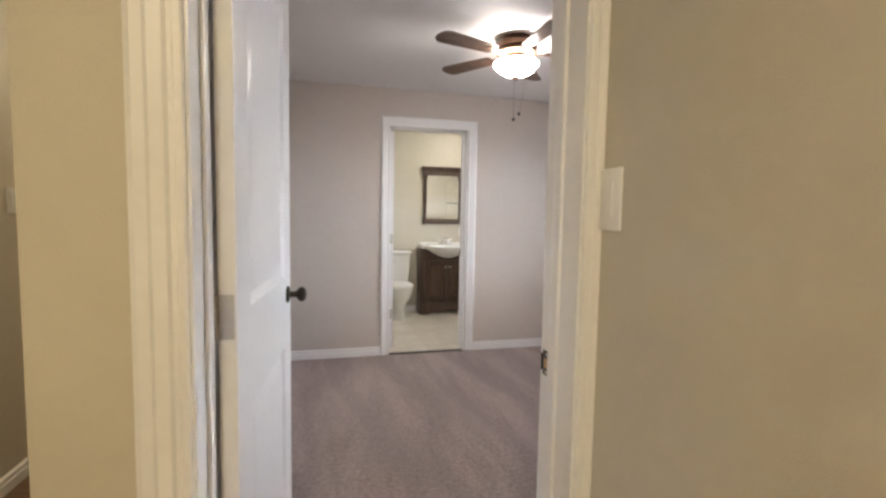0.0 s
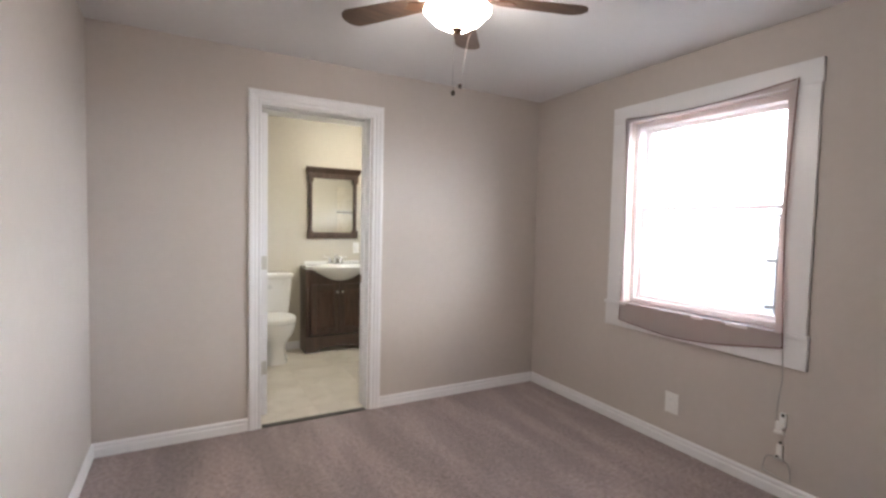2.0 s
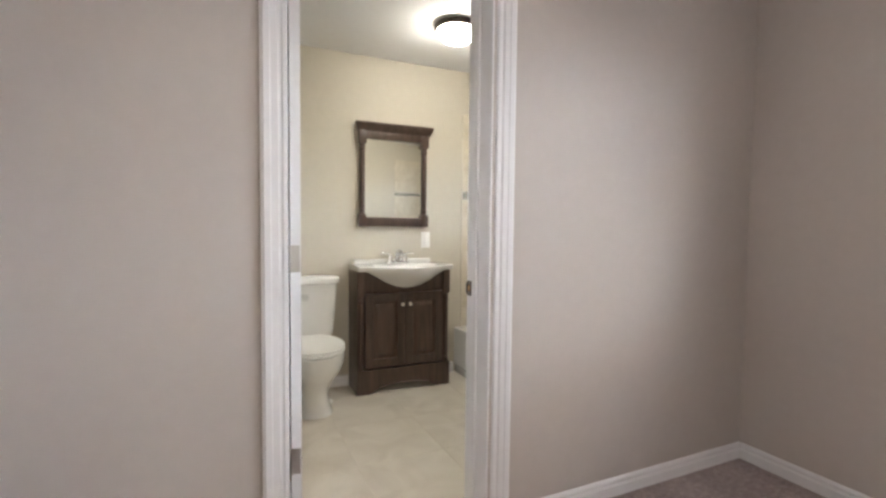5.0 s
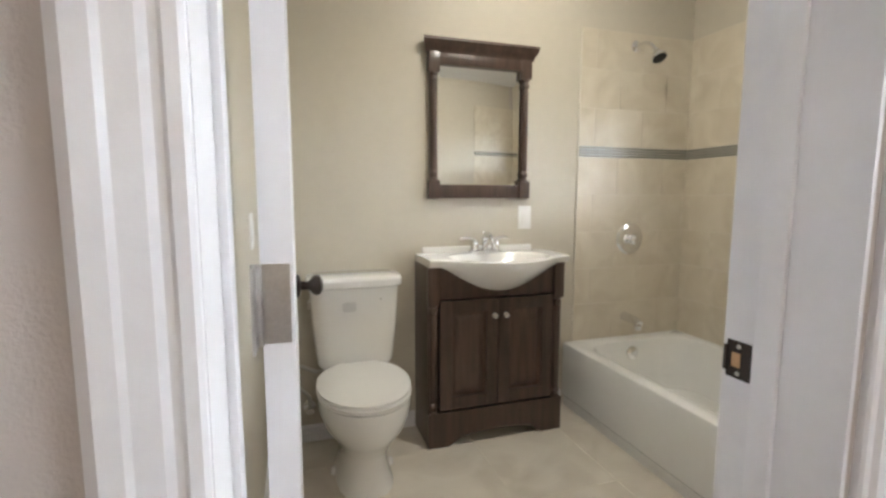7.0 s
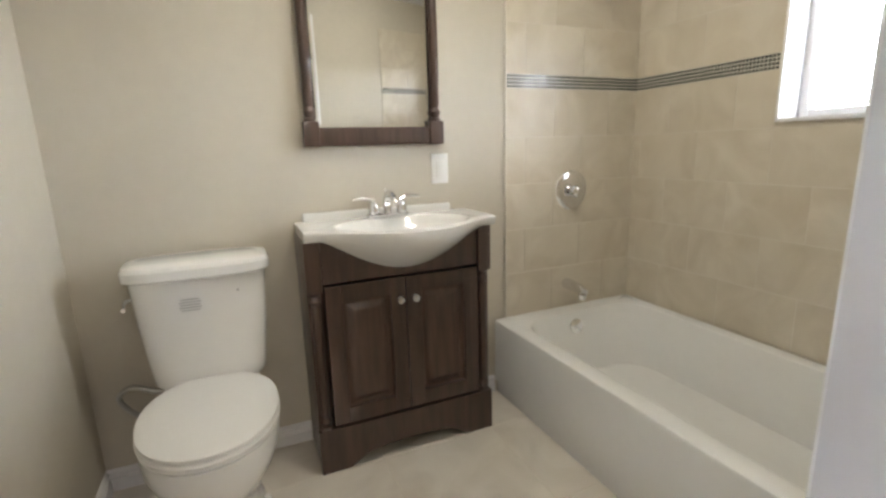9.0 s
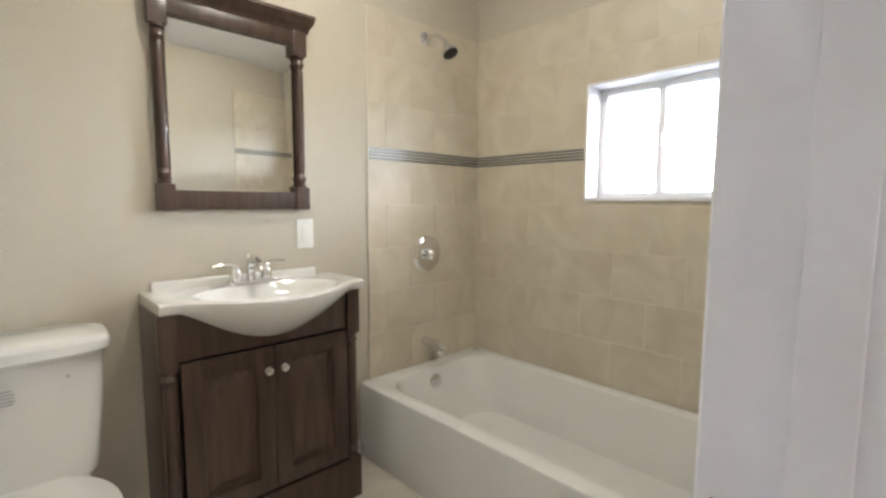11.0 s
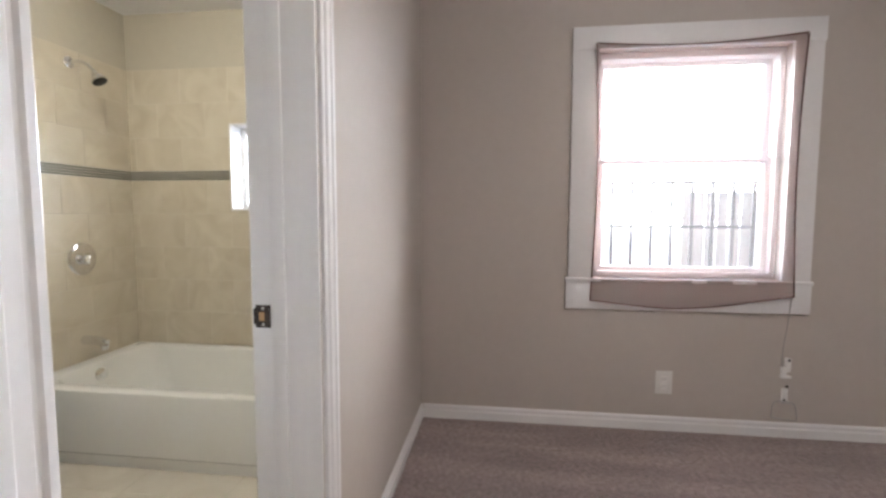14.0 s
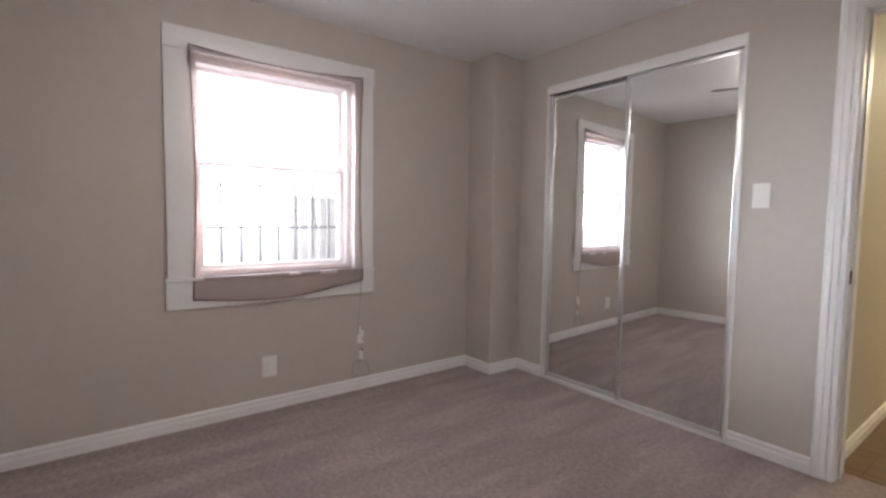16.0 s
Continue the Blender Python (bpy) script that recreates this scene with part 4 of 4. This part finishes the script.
def bathtub():
    x0, x1 = TF, XT - 0.006
    tub = thing("bathtub", pose((x0 + x1) / 2, (TY0 + TY1) / 2, 0), "white enamel alcove bathtub with a plain apron", "bathtub")
    w, l = (x1 - x0) / 2, (TY1 - TY0) / 2

    def ring(ex0, ex1, ey, z, r, n=12):
        """A rounded rectangle with insets at apron side, wall side and ends."""
        pts = []
        for cx, cy, a0 in ((w - ex1 - r, l - ey - r, 0), (-w + ex0 + r, l - ey - r, 90), (-w + ex0 + r, -l + ey + r, 180), (w - ex1 - r, -l + ey + r, 270)):
            for k in range(n + 1):
                a = radians(a0 + 90 * k / n)
                pts.append((cx + r * math.cos(a), cy + r * math.sin(a), z))
        return pts
    rings = [ring(0.012, 0, 0, 0.0, 0.004), ring(0.012, 0, 0, 0.05, 0.004), ring(0.0, 0, 0, 0.062, 0.004), ring(0.0, 0, 0, TZ - 0.012, 0.004), ring(0.004, 0, 0, TZ - 0.003, 0.006), ring(0.012, 0.004, 0.002, TZ, 0.01),
             ring(0.07, 0.04, 0.06, TZ, 0.13), ring(0.082, 0.05, 0.075, TZ - 0.006, 0.135), ring(0.09, 0.058, 0.085, TZ - 0.03, 0.14), ring(0.115, 0.08, 0.13, 0.15, 0.15), ring(0.14, 0.1, 0.17, 0.085, 0.15), ring(0.19, 0.15, 0.23, 0.07, 0.13)]
    part("shell", loft(rings), TUB_ENAMEL, tub)
    part("overflow_plate", lathe([(0, 0.012), (0.02, 0.011), (0.034, 0.005), (0.036, 0)], 28, m=pose(-0.005, l - 0.098, 0.285, 82, 0, 0)), CHROME, tub, "round chrome overflow plate")
    part("drain", lathe([(0, 0.004), (0.025, 0.004), (0.032, 0)], 24, m=pose(0.02, l - 0.3, 0.0705)), CHROME, tub)


bathtub()

spout = thing("tub_spout", pose(-0.325, YB - 0.01, 0.46), "chrome tub spout on the tiled wall", "tub spout")
part("spout_body", tube(smooth_line([(0, 0, 0.008), (0, -0.05, 0.008), (0, -0.1, 0.004), (0, -0.13, -0.008)]), lambda t: 0.026 - 0.004 * t, 20), CHROME, spout)
part("spout_lip", lathe([(0.012, -0.022), (0.018, -0.022), (0.02, 0), (0, 0.002)], 18, m=pose(0, -0.118, -0.018)), CHROME, spout)
valve = thing("shower_valve", pose(-0.31, YB - 0.008, 0.912), "round chrome shower valve with a clear knob", "shower valve")
part("escutcheon", lathe([(0, 0.012), (0.045, 0.011), (0.078, 0.009), (0.089, 0.003), (0.09, 0)], 40, m=pose(0, 0, 0, 90, 0, 0)), CHROME, valve)
part("knob", lathe([(0, 0.06), (0.016, 0.059), (0.027, 0.052), (0.03, 0.035), (0.024, 0.018), (0.02, 0.01), (0, 0.01)], 24, m=pose(0.0, 0, -0.004, 90, 0, 0)), CHROME, valve)
shower = thing("wall_shower", pose(-0.323, YB - 0.008, 1.943), "small chrome shower head on a bent arm", "shower")
part("flange", lathe([(0, 0.012), (0.018, 0.01), (0.03, 0.003), (0.031, 0)], 24, m=pose(0, 0, 0, 90, 0, 0)), CHROME, shower)
part("arm", tube(smooth_line([(0, 0, 0), (0, -0.06, 0.0), (0, -0.11, -0.02), (0, -0.15, -0.06)]), 0.0095, 14), CHROME, shower)
head = part("head", lathe([(0, 0), (0.014, 0), (0.016, 0.012), (0.024, 0.024), (0.036, 0.045), (0.038, 0.055), (0.035, 0.06)], 28, m=pose(0, -0.145, -0.055, 148, 0, 0)), CHROME, shower)
part("nozzle_plate", lathe([(0, 0.061), (0.03, 0.061), (0.0355, 0.058)], 28, m=pose(0, -0.145, -0.055, 148, 0, 0)), SLOT, head, "dark rubber nozzle plate")


# ---- bathroom window ----
window_2 = thing("window_2", pose(0, 0, 0), "small white sliding window in a deep reveal", "window", kind="structure")
box_at("reveal", window_2, TRIM, XT - 0.004, 0.2, BY0 - 0.001, BY0 + 0.01, BZ0, BZ1)
box_at("reveal", window_2, TRIM, XT - 0.004, 0.2, BY1 - 0.01, BY1 + 0.001, BZ0, BZ1)
box_at("reveal", window_2, TRIM, XT - 0.004, 0.2, BY0 + 0.01, BY1 - 0.01, BZ1 - 0.01, BZ1 + 0.001)
box_at("window_sill", window_2, TRIM, XT - 0.012, 0.2, BY0 + 0.01, BY1 - 0.01, BZ0 - 0.001, BZ0 + 0.012)
fx = 0.17
for y0, y1, z0, z1 in ((BY0 + 0.01, BY0 + 0.04, BZ0 + 0.012, BZ1 - 0.01), (BY1 - 0.04, BY1 - 0.01, BZ0 + 0.012, BZ1 - 0.01), (BY0 + 0.04, BY1 - 0.04, BZ0 + 0.012, BZ0 + 0.042), (BY0 + 0.04, BY1 - 0.04, BZ1 - 0.04, BZ1 - 0.01)):
    box_at("window_frame", window_2, TRIM, fx, fx + 0.05, y0, y1, z0, z1)
ym = (BY0 + BY1) / 2
box_at("mullion", window_2, TRIM, fx + 0.005, fx + 0.045, ym - 0.016, ym + 0.016, BZ0 + 0.042, BZ1 - 0.04)
box_at("glazing_bar", window_2, TRIM, fx + 0.02, fx + 0.032, BY0 + 0.04, ym - 0.016, 1.42, 1.432)
box_at("latch", window_2, PLASTIC, fx - 0.008, fx + 0.005, ym - 0.01, ym + 0.01, 1.4, 1.46)
for y0, y1 in ((BY0 + 0.04, ym - 0.016), (ym + 0.016, BY1 - 0.04)):
    pane = part("pane", boxed(fx + 0.024, fx + 0.027, y0, y1, BZ0 + 0.042, BZ1 - 0.04), GLASS, window_2)
    pane.visible_shadow = False


# ---- outside ----
solid("ground", boxed(0.24, 400, -400, 400, -0.45, -0.4), CONCRETE, "pale sunlit concrete yard", "ground", "structure")
# glowing slab added for the sky: whitens the windows and lights the rooms
SKY_GLOW = glowing("backdrop_glow", (0.82, 0.91, 1.0), BACKDROP)
solid("backdrop", boxed(60, 60.5, -160, 160, -0.4, 22), SKY_GLOW, "glowing slab added in place of the bright sky", "backdrop", "structure")
fence = thing("yard_fence", pose(2.6, -1.4, -0.4), "metal bar fence before weathered boards in the yard", "fence")
for z in (0.95, 1.42, 1.88):
    part("rail", boxed(-0.016, 0.016, -4.0, 0.9, z - 0.017, z + 0.017, bevel=0.003), IRON, fence)
bar = mesh_of("bar", boxed(-0.013, 0.013, -0.016, 0.016, 0.0, 1.9, bevel=0.002), IRON)
for k in range(25):
    ob = new("bar", bar)
    ob.parent = fence
    ob.location = (0, -4.0 + 0.2 * k, 0)
board_fence = thing("board_fence", pose(4.2, -4.6, -0.4), "weathered brown board fence across the yard", "fence")
board = mesh_of("board", boxed(-0.01, 0.01, -0.068, 0.068, 0.0, 1.85, bevel=0.004, segments=1), FENCE)
for k in range(18):
    ob = new("board", board)
    ob.parent = board_fence
    ob.location = (0, -0.9 + 0.15 * k, 0)
for z in (0.5, 1.5):
    part("rail", boxed(0.01, 0.05, -1.0, 1.75, z - 0.04, z + 0.04, bevel=0.004), FENCE, board_fence)


# ---- pieces of floors and walls ----
solid("floor_bath", boxed(XL, XT, PART - 0.16, YB, -0.05, -0.0015), GROUT, "beige tiled bathroom floor", "tile floor", "structure")
bath_floor = bpy.data.objects["floor_bath"]
P = 0.446
xs0, ys0 = -1.332, 1.56
for i in range(-3, 4):
    for j in range(-4, 2):
        x0, x1 = max(XL, xs0 + i * P + 0.0025), min(XT, xs0 + (i + 1) * P - 0.0025)
        y0, y1 = max(0.03, ys0 + j * P + 0.003), min(YB, ys0 + (j + 1) * P - 0.003)
        if x1 - x0 > 0.01 and y1 - y0 > 0.01 and x0 < TF + 0.1:
            ob = new("tile", mesh_of("tile", boxed(x0, x1, y0, y1, -0.02, 0.0, bevel=0.0015, segments=1), FLOOR_TILE, False))
            ob.parent = bath_floor

solid("floor_hall", boxed(HW0, HW1, -6.2, HALL_Y, -0.05, -0.006), SLOT, "dark brown hall plank floor", "wood floor", "structure")
solid("floor_corridor", boxed(HW0, WEST - 0.16, HALL_Y, 0.9, -0.05, -0.006), SLOT, "dark brown corridor plank floor", "wood floor", "structure")
for base, y0, y1, xa, xb in (("floor_hall", -6.2, HALL_Y, HW0, HW1), ("floor_corridor", HALL_Y + 0.0005, 0.9, HW0, WEST - 0.16)):
    owner = bpy.data.objects[base]
    x = xa
    while x < xb - 0.01:
        top = y1
        ob = new("plank", mesh_of("plank", boxed(x + 0.001, min(x + 0.119, xb), y0, top, -0.02, 0.0, bevel=0.001, segments=1), PLANK, False))
        ob.parent = owner
        x += 0.12

# wall tiles: three sides of the tub alcove
TH, TW = 0.2, 0.302
BAND0, BAND1 = 1.354, 1.41
TILE_TOP = BAND1 + 3 * TH
rows_z = [(BAND0 - (k + 1) * TH, BAND0 - k * TH) for k in range(5)] + [(BAND1 + k * TH, BAND1 + (k + 1) * TH) for k in range(3)]


def tiled_wall(name, length, place, thick, holes, start, label):
    """Tiles in running bond on a wall; place(u, d, z), u along the wall, d out of it."""
    bm = bmesh.new()
    for z0, z1 in ((TZ - 0.02, TILE_TOP),):
        cuts_u = sorted({0, length, *(h for q in holes for h in q[:2])})
        cuts_z = sorted({z0, z1, *(h for q in holes for h in q[2:])})
        for a, b in zip(cuts_u, cuts_u[1:]):
            for c, d in zip(cuts_z, cuts_z[1:]):
                if any(q[0] <= a and b <= q[1] and q[2] <= c and d <= q[3] for q in holes):
                    continue
                loft([[place(u, t, z) for u, z in ((a, c), (b, c), (b, d), (a, d))] for t in (0.0005, 0.0075)], bm=bm)
    owner = solid(name, bm, GROUT, label, "tiled wall", "structure")

    def piece(u0, u1, z0, z1):
        if u1 - u0 < 0.012 or z1 - z0 < 0.012:
            return
        rings = [[place(u, t, z) for u, z in ((u0 + e, z0 + e), (u1 - e, z0 + e), (u1 - e, z1 - e), (u0 + e, z1 - e))] for t, e in ((0.002, 0), (thick - 0.001, 0), (thick, 0.001))]
        ob = new("tile", mesh_of("tile", loft(rings), WALL_TILE, False))
        ob.parent = owner
    g = 0.0013
    for k, (z0, z1) in enumerate(rows_z):
        u = start - (TW / 2 if k % 2 else 0) - TW
        while u < length:
            u0, u1 = max(0, u + g), min(length, u + TW - g)
            za, zb = max(z0 + g, TZ - 0.015), z1 - g
            cut = [q for q in holes if q[0] < u1 and q[1] > u0 and q[2] < zb and q[3] > za]
            if u1 > u0 and zb > za:
                if not cut:
                    piece(u0, u1, za, zb)
                else:
                    q = cut[0]
                    piece(u0, min(u1, q[0]), za, zb)
                    piece(max(u0, q[1]), u1, za, zb)
                    piece(max(u0, q[0]), min(u1, q[1]), za, min(zb, q[2]))
                    piece(max(u0, q[0]), min(u1, q[1]), max(za, q[3]), zb)
            u += TW
    # mosaic band: four courses of small glass squares
    verts, faces = [], []
    s = (BAND1 - BAND0) / 4
    for r in range(4):
        u = 0.0
        while u + s < length:
            a, b, c, d = u + 0.0021, u + s - 0.0021, BAND0 + r * s + 0.0021, BAND0 + (r + 1) * s - 0.0021
            if not any(q[0] < b and q[1] > a and q[2] < d and q[3] > c for q in holes):
                i = len(verts)
                verts += [place(p, t, z) for t in (0.003, thick + 0.0005) for p, z in ((a, c), (b, c), (b, d), (a, d))]
                faces += [(i + 4, i + 5, i + 6, i + 7)] + [(i + e, i + (e + 1) % 4, i + 4 + (e + 1) % 4, i + 4 + e) for e in range(4)]
            u += s
    me = bpy.data.meshes.new("mosaic_band")
    me.from_pydata(verts, [], faces)
    me.materials.append(MOSAIC)
    band = new("mosaic_band", me)
    band.parent = owner
    tagged(band, "dark glass mosaic band", kind="stuff")


TILE_X0 = -0.655
solid("tile_edge_trim", boxed(TILE_X0 - 0.007, TILE_X0, YB - 0.0095, YB, TZ - 0.02, TILE_TOP, bevel=0.002), GROUT, "pale edge strip of the wall tiles", "tile trim", "structure")
tiled_wall("wall_tiles_back", XT - TILE_X0, lambda u, d, z: (TILE_X0 + u, YB - d, z), 0.009, [], 0.243, "beige stone tiles behind the tub taps")
tiled_wall("wall_tiles_side", YB - PART, lambda u, d, z: (XT + 0.008 - d, PART + u, z), 0.009, [(BY0 - PART, BY1 - PART, BZ0, BZ1)], 0.236, "beige stone tiles along the tub")
tiled_wall("wall_tiles_front", XT - TILE_X0, lambda u, d, z: (TILE_X0 + u, PART + d, z), 0.009, [], 0.2, "beige stone tiles at the tub's foot")
